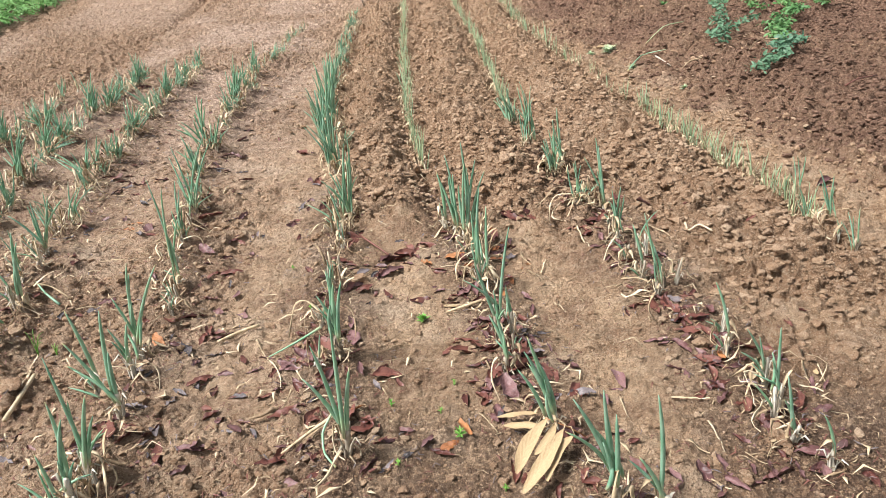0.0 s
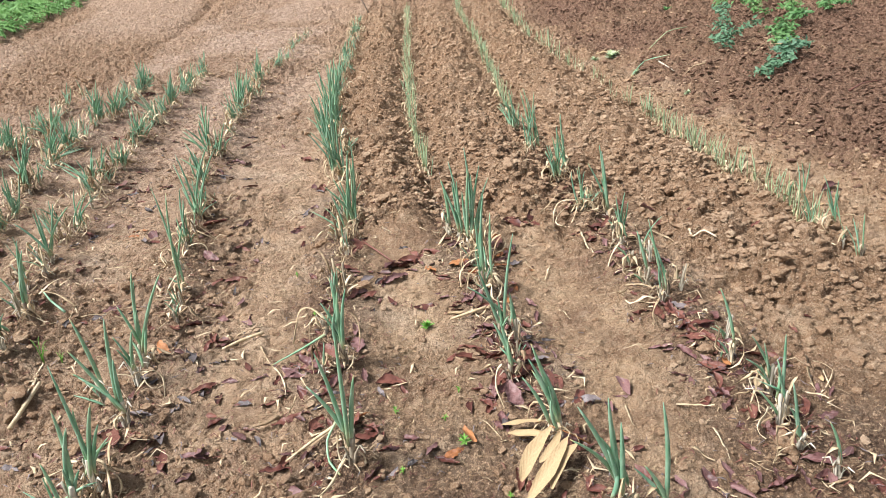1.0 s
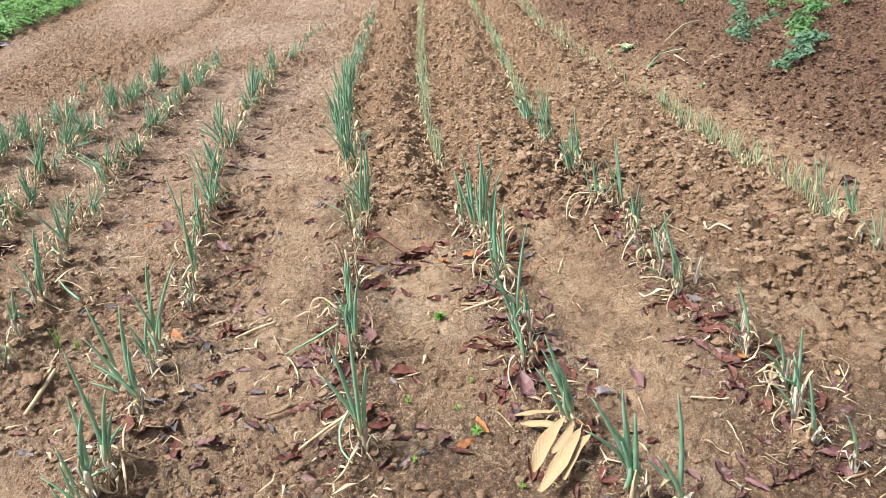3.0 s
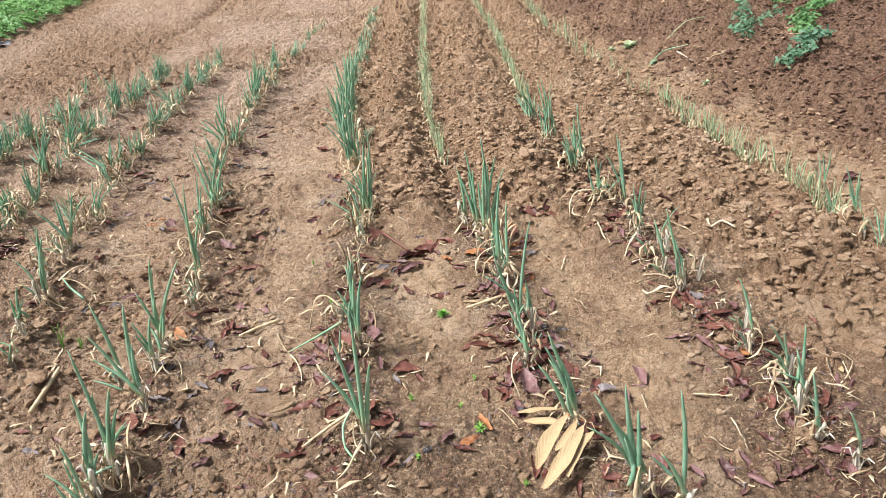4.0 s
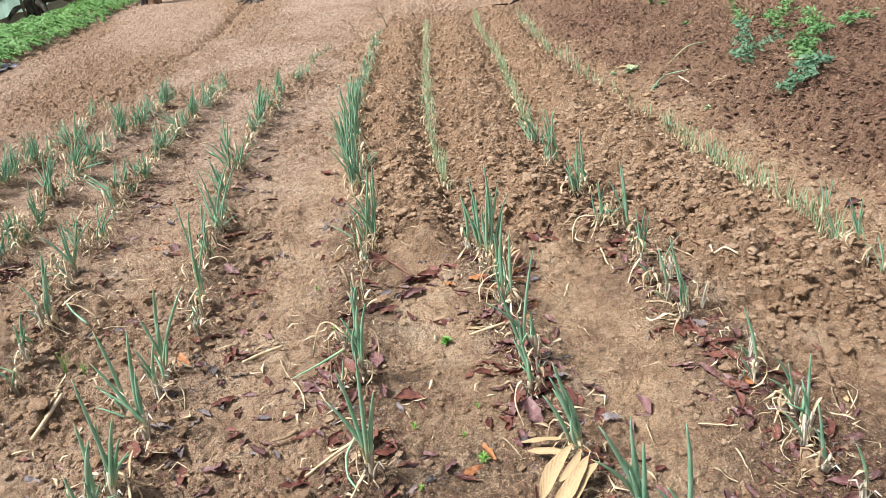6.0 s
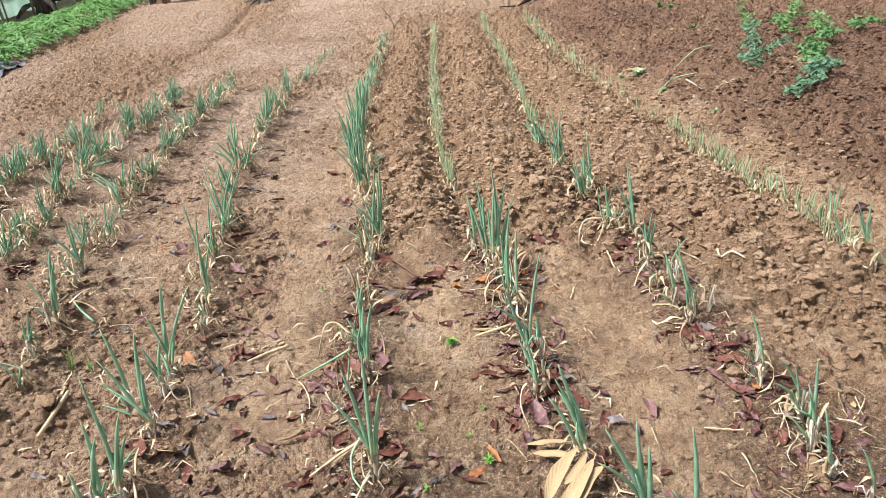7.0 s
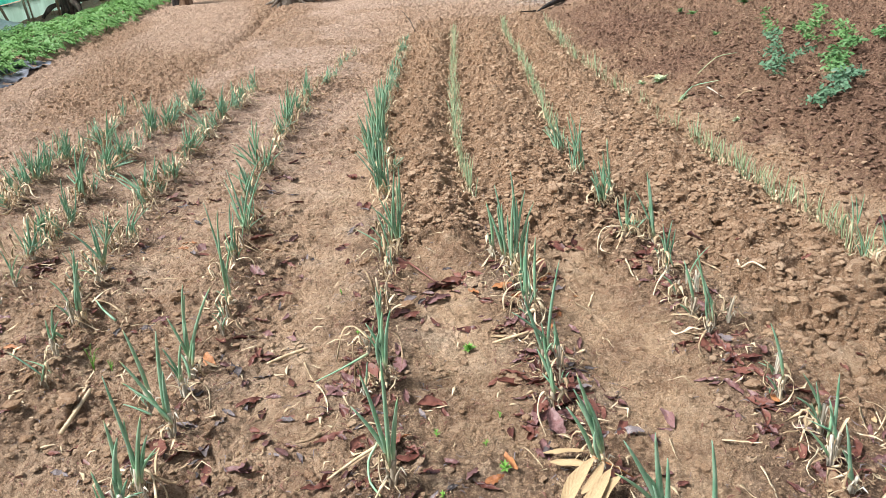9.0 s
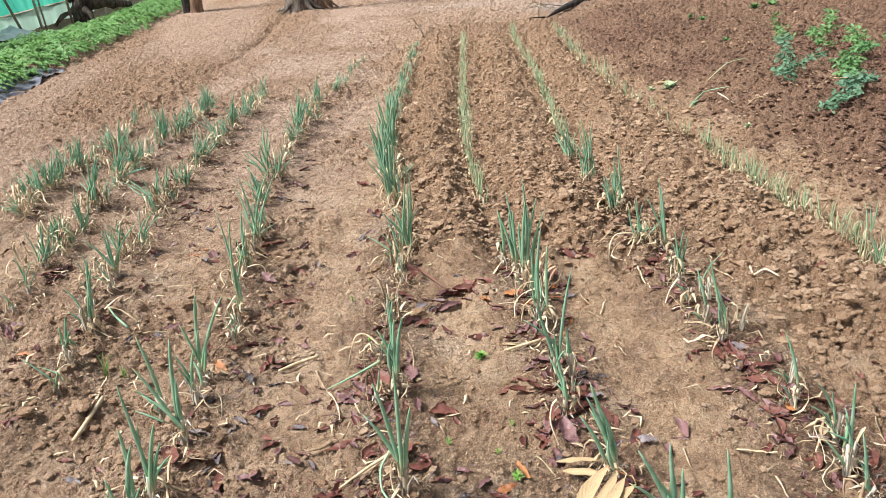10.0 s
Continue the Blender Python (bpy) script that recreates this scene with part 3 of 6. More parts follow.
def onion(x, y, tops, dry, radius, label=""):
    z = ground_at(x, y)
    root = new("onion_plant")
    root.matrix_basis = Matrix.Translation((x, y, z))
    far = y > 3.4
    neck = 1.75 if y < 2.9 and dry > 3 else 1.0
    child("sheath", HUSKS[dice_box.randrange(5)], root, "pale papery sheath", pose(0, 0, 0, uni(-9, 9), uni(-9, 9), uni(0, 360)) @ Matrix.Diagonal((radius / 0.006, radius / 0.006, uni(0.85, 1.15) * neck, 1)))
    for k, (dx, dz) in enumerate(tops):
        a = k * 2.1 + uni(0, 1)
        crown = Vector((0.007 * math.cos(a), 0.007 * math.sin(a), 0.015 + 0.02 * (dz > 0.12) + 0.03 * (neck > 1 and dz > 0.14)))
        top = Vector((dx, uni(-0.015, 0.015) if y < 3.5 else uni(-0.04, 0.04), max(dz + form_at(x, y) + 0.01 - z, 0.03)))
        long = (top - crown).length
        rad = radius * 1.12 * (1.0 if long > 0.16 else 0.8) * uni(0.85, 1.1)
        v, f, al = green_leaf(crown, top, rad, Vector((uni(-0.02, 0.02), uni(-0.02, 0.02), 0)) * long * 3)
        child("leaf", mesh_from("leaf", v, f, M_ONION, True, along=al), root)
        for _ in range((3 if y > 4.5 else 2 if far else dice_box.choice((0, 0, 1))) if long > 0.08 and len(tops) > 1 else 0):
            other = Vector((top.x + uni(-0.05, 0.05), top.y + uni(-0.05, 0.05), max(0.04, top.z * uni(0.55, 0.95))))
            v, f, al = green_leaf(crown + Vector((uni(-0.035, 0.035), uni(-0.035, 0.035), 0)), other, rad * 0.9, Vector((uni(-0.02, 0.02), uni(-0.02, 0.02), 0)))
            child("leaf", mesh_from("leaf", v, f, M_ONION, True, along=al), root)
    if far:
        for _ in range(1 + (dry > 3)):
            child("withered_leaves", BUNCHES[dice_box.randrange(10)], root, "tangle of withered straw-coloured leaves", pose(uni(-0.03, 0.03), uni(-0.05, 0.05), 0, 0, 0, uni(0, 360)) @ Matrix.Scale(uni(0.8, 1.15), 4))
    for k in range(0 if far else 1 + round(dry * 0.6)):
        s = uni(0.75, 1.3)
        child("dry_leaf", STRAWS[dice_box.randrange(16)], root, "withered straw-coloured leaf", pose(uni(-0.015, 0.015), uni(-0.015, 0.015), 0, 0, 0, uni(0, 360)) @ Matrix.Scale(s, 4))
    say = "green onion clump with withered straw leaves in sandy soil" if len(tops) > 3 else (
        "sparse green onion with withered straw leaves in sandy soil" if dry > 3 else "slender green onion standing in tan sandy soil")
    if dry > 6:
        say = "mostly withered onion clump with pale trailing leaves"
    return tagged(root, label or say, "onion", "onion rows")


def dead_stubs(x, y, n, tall):
    """Dried yellow blades still upright in a clump."""
    root = tagged(new("withered_onion"), "clump of upright dried yellow onion blades in the row", "onion", "onion rows")
    root.location = (x, y, ground_at(x, y))
    for k in range(n):
        a = k * 2.4
        c = Vector((0.03 * math.cos(a), 0.05 * math.sin(a), 0.0))
        h = tall * uni(0.45, 1.0)
        lean = uni(0.01, 0.06)
        top = c + Vector((lean * math.cos(a), lean * math.sin(a), h))
        side = c + Vector((0.2 * lean * math.cos(a), 0.2 * lean * math.sin(a), h * 0.8))
        v, f, al = ribbon(bezier(c, side, top, 7), [0.003, 0.0048, 0.0056, 0.0056, 0.0052, 0.0045, 0.002], uni(-1.2, 1.2), 0.5)
        child("dry_leaf", mesh_from("dry_leaf", v, f, M_STRAW, True, along=al), root)


def withered_row(line, start, end, gap, tall, dry):
    """Died-back plants that fill the row between the green ones."""
    y = start
    while y < end:
        tops = [(uni(-0.05, 0.05), tall * uni(0.4, 1.0)) for _ in range(dice_box.choice((1, 2, 2, 3)))]
        onion(float(line(y)) + uni(-0.05, 0.05), y, tops, dry, 0.0036, "died-back onion with a few short green leaves and straw")
        y += gap * uni(0.6, 1.4)


def seedling(kind):
    r = random.Random(400 + kind)
    root = new("onion_seedling")
    for k in range(r.choice((2, 3, 3, 4))):
        a = r.uniform(0, 6.28)
        h, lean = r.uniform(0.08, 0.17), r.uniform(0.01, 0.055)
        top = Vector((lean * math.cos(a), lean * math.sin(a), h))
        v, f, al = green_leaf(Vector((0.003 * math.cos(a), 0.003 * math.sin(a), -0.01)), top, r.uniform(0.0016, 0.0029), Vector((0, 0, 0)))
        child("leaf", mesh_from("leaf", v, f, M_SEEDLING, True, along=al), root)
    child("withered_leaves", WISPS[kind % 6], root, "wisp of withered straw-coloured leaves", pose(0, 0, -0.004, 0, 0, r.uniform(0, 360)))
    return tagged(root, "thin young onion with yellowing tips set in a furrow", "onion", "young onion rows")


SEEDLINGS = [seedling(k) for k in range(9)]
first_used = set()


def set_seedling(x, y, s):
    k = dice_box.randrange(9)
    m = pose(x, y, ground_at(x, y) - 0.004, uni(-6, 6), uni(-6, 6), uni(0, 360))
    if k in first_used:
        ob = copy_thing(SEEDLINGS[k], m)
        ob.scale = (s, s, s)
    else:
        first_used.add(k)
        SEEDLINGS[k].matrix_basis = m @ Matrix.Scale(s, 4)


def seedling_row(line, start, end, gap, size):
    y = start
    while y < end:
        set_seedling(float(line(y)) + uni(-0.02, 0.02), y, size * uni(0.75, 1.2))
        y += gap * uni(0.6, 1.4)


seedling_row(ROW_R1, 4.15, 10.9, 0.066, 1.15)
seedling_row(ROW_R2, 5.0, 11.2, 0.07, 1.15)
seedling_row(ROW_R3, 3.1, 5.1, 0.042, 1.15)
seedling_row(ROW_R3, 5.1, 6.6, 0.17, 0.9)
seedling_row(ROW_R3, 6.6, 11.2, 0.085, 1.15)
for k in range(9):
    if k not in first_used:
        SEEDLINGS[k].matrix_basis = Matrix.Translation((float(ROW_R1(5.0)) + 0.01 * k, 5.0 + 0.1 * k, ground_at(float(ROW_R1(5.0)), 5.0)))


# ---- dead leaves, straw, litter ----
def dead_mesh(kind, material):
    """A lance-shaped leaf with a rib, cupped, twisted and crumpled as it dried, its margin torn."""
    r = random.Random(1300 + kind)
    fresh = material is M_DEAD[4]
    n, curl, lean = 12, r.uniform(-0.8, 0.9), r.uniform(-0.14, 0.14)
    cups = (r.uniform(-0.2, 0.9), r.uniform(-0.2, 0.9))
    twist, rough = (r.uniform(-0.3, 0.3), 0.03) if fresh else (r.uniform(-1.1, 1.1), r.uniform(0.07, 0.13))
    wide = r.uniform(0.15, 0.19) if fresh else r.uniform(0.12, 0.20)
    off = Vector((kind * 3.7, kind * 1.3, 0))
    cols = (-1, -0.55, 0, 0.55, 1)
    verts, along, across = [], [], []
    for layer in (0, 1):
        for i in range(n):
            t = i / (n - 1)
            w = wide * math.sin(math.pi * min(1, max(0.02, t * 0.97 + 0.015)) ** 0.85) ** 0.75
            for c in cols:
                cup = cups[c > 0]
                reach = c * w * (1 + (0 if fresh else 0.45) * noise.noise(Vector((t * 7, c * 2, kind))))
                yy = reach * math.cos(cup * abs(c))
                z = abs(reach) * math.sin(cup) * abs(c) + 0.018 * math.sin(t * 15 + c * 2 + kind) * abs(c)
                turn = twist * (t - 0.5)
                yy, z = yy * math.cos(turn) - z * math.sin(turn), yy * math.sin(turn) + z * math.cos(turn)
                p = Vector((t - 0.5, yy + lean * math.sin(math.pi * t), z + curl * 0.4 * (t - 0.5) ** 2))
                z = p.z + rough * (noise.noise(p * 5 + off) + 0.6 * noise.noise(p * 11 + off))
                verts.append((p.x, p.y, z + 0.010 * layer))
                along.append(t)
                across.append(c)
    faces = []
    m = len(cols)
    for layer in (0, 1):
        o = layer * n * m
        for i in range(n - 1):
            for k in range(m - 1):
                q = (o + i * m + k, o + i * m + k + 1, o + (i + 1) * m + k + 1, o + (i + 1) * m + k)
                faces.append(q if layer else q[::-1])
    low = min(v[2] for v in verts)
    verts = [(a, b, c - low) for a, b, c in verts]
    return mesh_from("dead_leaf", verts, faces, material, True, along=along, across=across)


DEAD = [[dead_mesh(k * 10 + j, M_DEAD[k]) for j in range(9)] for k in range(5)]
DEAD_SAY = ("curled red-brown dead leaf lying on the soil", "flat purplish-brown damp dead leaf on the soil", "rusty orange dead leaf lying on the soil",
            "dark grey rotting dead leaf on the soil", "dry yellow fallen leaf lying on the soil")


def dead_leaf(x, y, turn, length, kind, crowd=True):
    ob = tagged(new("dead_leaf", DEAD[kind][dice_box.randrange(9)]), DEAD_SAY[kind], "dead leaf", "fallen leaves")
    s = length * uni(0.7, 1.0)
    ob.matrix_basis = pose(x, y, ground_at(x, y) - 0.001, uni(-20, 20), uni(-14, 14), turn) @ Matrix.Diagonal((s, s * uni(0.85, 1.2), s, 1))
    if crowd and kind < 4:
        for _ in range(dice_box.choice((1, 1, 2, 3))):
            litter_leaf(x + uni(-0.07, 0.07), y + uni(-0.07, 0.07), length * uni(0.45, 0.95), dice_box.choice((0, 0, 1, kind)))


LITTER = []


def litter_leaf(x, y, length, kind):
    """One of the many small leaves that lie in drifts, kept for the joined litter."""
    me = DEAD[kind][dice_box.randrange(9)]
    s = length * uni(0.7, 1.0)
    LITTER.append((me, kind, pose(x, y, ground_at(x, y) - 0.001, uni(-22, 22), uni(-16, 16), uni(0, 360)) @ Matrix.Diagonal((s, s * uni(0.85, 1.2), s, 1))))


def build_litter():
    V, F, slot, along, across, o = [], [], [], [], [], 0
    for me, kind, m in LITTER:
        co = np.empty(len(me.vertices) * 3)
        me.vertices.foreach_get("co", co)
        mat = np.array(m)
        V.append(co.reshape(-1, 3) @ mat[:3, :3].T + mat[:3, 3])
        F += [tuple(i + o for i in p.vertices) for p in me.polygons]
        slot += [kind] * len(me.polygons)
        along += [d.value for d in me.attributes["along"].data]
        across += [d.value for d in me.attributes["across"].data]
        o += len(me.vertices)
    out = mesh_from("leaf_litter", np.concatenate(V), F, M_DEAD[0], True, along=along, across=across)
    for k in (1, 2, 3):
        out.materials.append(M_DEAD[k])
    out.polygons.foreach_set("material_index", slot)
    tagged(new("leaf_litter", out), "drifts of small red-brown dead leaves round the onions", "dead leaves", kind="stuff")


def strand(pts, wide):
    """A long withered leaf that arches down from its plant; pts: x, y, height above the soil."""
    x0, y0 = pts[0][0], pts[0][1]
    z0 = ground_at(x0, y0)
    line = [Vector((x - x0, y - y0, form_at(x, y) + 0.016 - z0 + h)) for x, y, h in pts]
    fine = [line[i].lerp(line[i + 1], t) for i in range(len(line) - 1) for t in (0, 0.33, 0.67)] + [line[-1]]
    for _ in range(2):
        fine = [fine[0]] + [fine[i] * 0.5 + (fine[i - 1] + fine[i + 1]) * 0.25 for i in range(1, len(fine) - 1)] + [fine[-1]]
    n = len(fine)
    v, f, al = ribbon(fine, [wide * (0.8 + 0.3 * math.sin(i * 1.3)) * (1 - 0.5 * (i / n) ** 2) for i in range(n)], uni(-1.5, 1.5), 0.4)
    tagged(new("withered_leaf", mesh_from("withered_leaf", v, f, M_STRAW, True, along=al)), "long straw-coloured onion leaf drooping onto the soil", "straw", "loose straw").location = (x0, y0, z0)


def straw(x0, y0, x1, y1, radius):
    a, b = Vector((x0, y0, 0)), Vector((x1, y1, 0))
    side = Vector((a.y - b.y, b.x - a.x, 0)) * uni(-0.14, 0.14)
    pts = bezier(a, (a + b) / 2 + side, b, 9)
    w = radius * 0.62
    for i, p in enumerate(pts):
        p.z = max(form_at(p.x, p.y) + 0.014, ground_at(p.x, p.y) + 0.004) + 0.003 * math.sin(i * 0.8 + x0 * 9)
    v, f, al = ribbon(pts, [w * (0.8 + 0.3 * math.sin(i * 1.7)) * (1 - 0.5 * (i / 8) ** 3) for i in range(9)], uni(-1.2, 1.2), 0.6)
    base = (a + b) / 2
    base.z = form_at(base.x, base.y)
    v = [p - base for p in v]
    ob = tagged(new("straw_stalk", mesh_from("straw_stalk", v, f, M_STRAW, True, along=al)), "dry straw-coloured onion stalk lying on the soil", "straw", "loose straw")
    ob.location = base


def litter(name, label, material, count, size, seed):
    """Chaff and torn bits round the feet of the rows."""
    rng = random.Random(seed)
    pieces = []
    lines = ((ROW_C, 1.4, 4.2, 0.16), (ROW_R1, 1.3, 4.1, 0.13), (ROW_R2, 1.4, 4.6, 0.13), (ROW_L1, 1.4, 6.5, 0.16), (ROW_L2, 2.2, 6.5, 0.18), (ROW_L3, 3, 7, 0.18), (ROW_L4, 4, 6.6, 0.18), (ROW_L2, 3, 6.5, 0.3), (ROW_L1, 1.4, 3.2, 0.45))
    xs, ys = [], []
    for _ in range(count):
        line, a, b, wide = lines[rng.randrange(len(lines))]
        y = a * (b / a) ** rng.random()
        xs.append(float(line(y)) + rng.gauss(0, wide))
        ys.append(y)
    zs = height(np.array(xs), np.array(ys))
    for x, y, z in zip(xs, ys, zs):
        a = rng.uniform(0, 6.28)
        long = size * rng.uniform(0.4, 1.6)
        d = Vector((math.cos(a), math.sin(a), 0)) * long
        c = Vector((x, y, z + 0.004))
        bow = Vector((-d.y, d.x, 0)) * rng.uniform(-0.4, 0.4) + Vector((0, 0, rng.uniform(0.0, 0.4) * long))
        pieces.append(ribbon([c - d * 0.5, c + bow, c + d * 0.5 + Vector((0, 0, rng.uniform(0, 0.3) * long))], [0.0006, rng.uniform(0.0012, 0.0035) * (size / 0.03), 0.0006], rng.uniform(-0.6, 0.6), 0.4))
    v, f, al = joined_fast(pieces)
    tagged(new(name, mesh_from(name, v, f, material, True, along=al)), label, "plant litter", kind="stuff")


def joined_fast(pieces):
    verts, faces, along = [], [], []
    for v, f, a in pieces:
        o = len(verts)
        verts.extend(v)
        faces.extend([tuple(i + o for i in q) for q in f])
        along.extend(a)
    return verts, faces, along


litter("straw_chaff", "fine pale straw chaff strewn round the onion feet", M_STRAW, 2000, 0.024, 61)
litter("straw_shreds", "pale withered onion leaf shreds scattered between the rows", M_STRAW, 650, 0.055, 64)
litter("leaf_bits", "torn dark bits of rotting leaves on the soil", M_DEAD[0], 3400, 0.024, 62)
litter("grey_bits", "grey rotting plant bits on the soil", M_DEAD[3], 1300, 0.024, 63)

# row L1
onion(-1.01, 1.59, [(-0.01, 0.20), (-0.02, 0.15), (-0.08, 0.11)], 3, 0.0050)
onion(-0.99, 1.63, [(0.02, 0.33), (0.05, 0.28), (0.04, 0.14), (0.01, 0.16)], 5, 0.0060)
onion(-0.97, 1.71, [(-0.02, 0.41), (0.01, 0.28), (0.06, 0.29), (0.06, 0.22), (0.08, 0.18)], 5, 0.0055)
onion(-1.00, 2.00, [(0.03, 0.25), (0.03, 0.38), (-0.10, 0.29)], 4, 0.0060)
onion(-1.14, 2.17, [(-0.03, 0.32), (-0.08, 0.12), (-0.05, 0.07)], 4, 0.0060)
onion(-1.05, 2.24, [(-0.03, 0.20), (-0.03, 0.15), (0.03, 0.21)], 4, 0.0060)
onion(-1.07, 2.37, [(0.05, 0.38), (0.04, 0.33), (0.14, 0.36), (-0.04, 0.25), (0.03, 0.23)], 4, 0.0060)
onion(-1.05, 2.70, [(0.00, 0.14), (-0.02, 0.12)], 2, 0.0030)
onion(-1.09, 2.91, [(-0.02, 0.48), (0.03, 0.45), (-0.05, 0.07), (0.01, 0.22)], 5, 0.0050)
onion(-1.19, 3.31, [(0.03, 0.31), (0.04, 0.27), (-0.02, 0.17), (0.03, 0.19)], 7, 0.0045)
onion(-1.24, 3.68, [(-0.05, 0.34), (0.17, 0.43), (-0.06, 0.16), (-0.01, 0.21)], 5, 0.0050)
onion(-1.37, 4.23, [(-0.06, 0.24), (-0.03, 0.22), (-0.00, 0.17)], 5, 0.0050)
onion(-1.47, 4.78, [(0.01, 0.35), (0.06, 0.35), (-0.11, 0.20), (-0.03, 0.22)], 4, 0.0055)
onion(-1.38, 4.71, [(0.03, 0.20), (0.07, 0.24)], 3, 0.0040)
onion(-1.48, 5.51, [(-0.03, 0.24), (-0.01, 0.20), (-0.01, 0.12)], 5, 0.0040)
onion(-1.51, 5.86, [(0.04, 0.39), (0.05, 0.33), (0.01, 0.31), (0.10, 0.30), (-0.02, 0.24), (0.07, 0.29)], 4, 0.0045)
onion(-1.54, 6.28, [(0.03, 0.26), (0.06, 0.21)], 4, 0.0040)
onion(-1.59, 6.94, [(0.03, 0.32), (0.04, 0.29), (-0.04, 0.14), (0.05, 0.13), (-0.01, 0.22)], 5, 0.0040)
onion(-1.52, 7.58, [(0.03, 0.20), (-0.02, 0.11), (0.04, 0.13)], 1, 0.0030)
onion(-1.49, 7.88, [(0.00, 0.13), (-0.02, 0.11), (0.04, 0.09)], 1, 0.0030)
onion(-1.50, 8.32, [(0.02, 0.17), (-0.02, 0.13), (0.04, 0.13)], 1, 0.0030)
onion(-1.52, 8.87, [(0.03, 0.13), (-0.02, 0.09), (0.05, 0.10)], 1, 0.0030)
onion(-1.53, 9.49, [(0.03, 0.12), (-0.02, 0.08)], 1, 0.0030)

# row L2
onion(-1.61, 2.33, [(-0.10, 0.14), (0.03, 0.10), (0.01, 0.05)], 3, 0.0040)
onion(-1.65, 2.50, [(0.05, 0.22), (0.00, 0.17), (0.06, 0.17)], 6, 0.0050)
onion(-1.72, 2.77, [(-0.06, 0.20), (-0.05, 0.10)], 4, 0.0050)
onion(-1.68, 2.76, [(0.05, 0.34), (0.06, 0.30), (0.02, 0.18)], 7, 0.0070)
onion(-1.80, 3.16, [(-0.04, 0.14), (-0.00, 0.11), (0.01, 0.14)], 5, 0.0040)
onion(-1.85, 3.32, [(-0.11, 0.20), (-0.01, 0.24), (0.01, 0.26), (0.10, 0.28), (0.16, 0.26), (-0.01, 0.17)], 5, 0.0055)
onion(-1.85, 3.64, [(0.02, 0.23), (0.10, 0.22), (-0.02, 0.07)], 6, 0.0040)
onion(-2.08, 4.35, [(0.05, 0.25), (-0.04, 0.20), (-0.17, 0.19), (-0.02, 0.14), (0.05, 0.21)], 5, 0.0050)
onion(-2.09, 4.53, [(0.04, 0.22), (0.00, 0.16)], 4, 0.0045)
onion(-2.00, 4.66, [(0.03, 0.22), (0.05, 0.18), (-0.01, 0.18)], 5, 0.0040)
onion(-2.10, 5.24, [(-0.01, 0.26), (-0.00, 0.19), (0.04, 0.16), (0.10, 0.22), (0.02, 0.21)], 5, 0.0045)
onion(-2.14, 5.72, [(-0.13, 0.31), (0.06, 0.16), (-0.04, 0.18), (0.01, 0.19)], 5, 0.0040)
onion(-2.15, 6.14, [(0.01, 0.24), (0.07, 0.33), (0.06, 0.26), (-0.02, 0.21), (0.08, 0.19)], 5, 0.0045)
onion(-2.21, 6.64, [(0.02, 0.26), (0.04, 0.21), (0.06, 0.14)], 6, 0.0040)
onion(-2.21, 6.95, [(0.04, 0.23), (-0.01, 0.19), (-0.01, 0.14)], 6, 0.0040)
onion(-2.25, 7.50, [(-0.02, 0.22), (0.03, 0.24), (0.00, 0.18)], 7, 0.0040)

# row L3
onion(-2.21, 3.02, [(-0.03, 0.09), (-0.02, 0.05)], 2, 0.0040)
onion(-2.24, 3.20, [(-0.02, 0.19), (0.02, 0.14), (0.06, 0.16), (0.07, 0.11)], 5, 0.0045)
onion(-2.29, 3.46, [(-0.01, 0.18), (0.03, 0.23), (0.05, 0.23), (0.07, 0.16)], 5, 0.0050)
onion(-2.30, 3.61, [(-0.01, 0.11), (0.01, 0.07)], 4, 0.0040)
onion(-2.38, 3.75, [(0.02, 0.20), (0.03, 0.16), (0.01, 0.13)], 3, 0.0050)
onion(-2.31, 3.74, [(-0.04, 0.13), (0.02, 0.14), (0.04, 0.12), (-0.00, 0.11)], 4, 0.0045)
onion(-2.35, 3.96, [(0.04, 0.29), (-0.01, 0.20), (0.03, 0.23), (0.05, 0.11)], 4, 0.0050)
onion(-2.49, 4.38, [(0.05, 0.35), (0.09, 0.34), (0.10, 0.32), (-0.04, 0.22), (0.07, 0.29)], 5, 0.0055)
onion(-2.45, 4.46, [(0.02, 0.16), (0.05, 0.14), (-0.01, 0.13)], 4, 0.0040)
onion(-2.57, 4.91, [(-0.04, 0.20), (-0.00, 0.25), (0.06, 0.29), (0.02, 0.22), (0.08, 0.27), (0.19, 0.15)], 5, 0.0050)
onion(-2.61, 5.22, [(-0.01, 0.21), (0.02, 0.21), (0.07, 0.23), (0.10, 0.20), (-0.02, 0.27)], 5, 0.0045)
onion(-3.02, 5.84, [(0.04, 0.19), (0.08, 0.28), (0.08, 0.14), (0.13, 0.20)], 3, 0.0040)
onion(-2.64, 5.88, [(-0.04, 0.31), (-0.02, 0.26), (0.06, 0.35), (0.05, 0.28), (0.00, 0.24), (0.06, 0.17)], 5, 0.0045)
onion(-2.57, 6.04, [(0.00, 0.26), (0.02, 0.22), (0.09, 0.28), (-0.03, 0.20), (0.09, 0.21)], 7, 0.0045)
onion(-2.64, 6.48, [(-0.02, 0.17), (0.04, 0.11)], 5, 0.0040)
onion(-2.67, 6.95, [(-0.01, 0.30), (0.01, 0.26), (0.07, 0.24), (0.09, 0.21), (0.10, 0.13), (-0.07, 0.15), (0.04, 0.28)], 5, 0.0045)

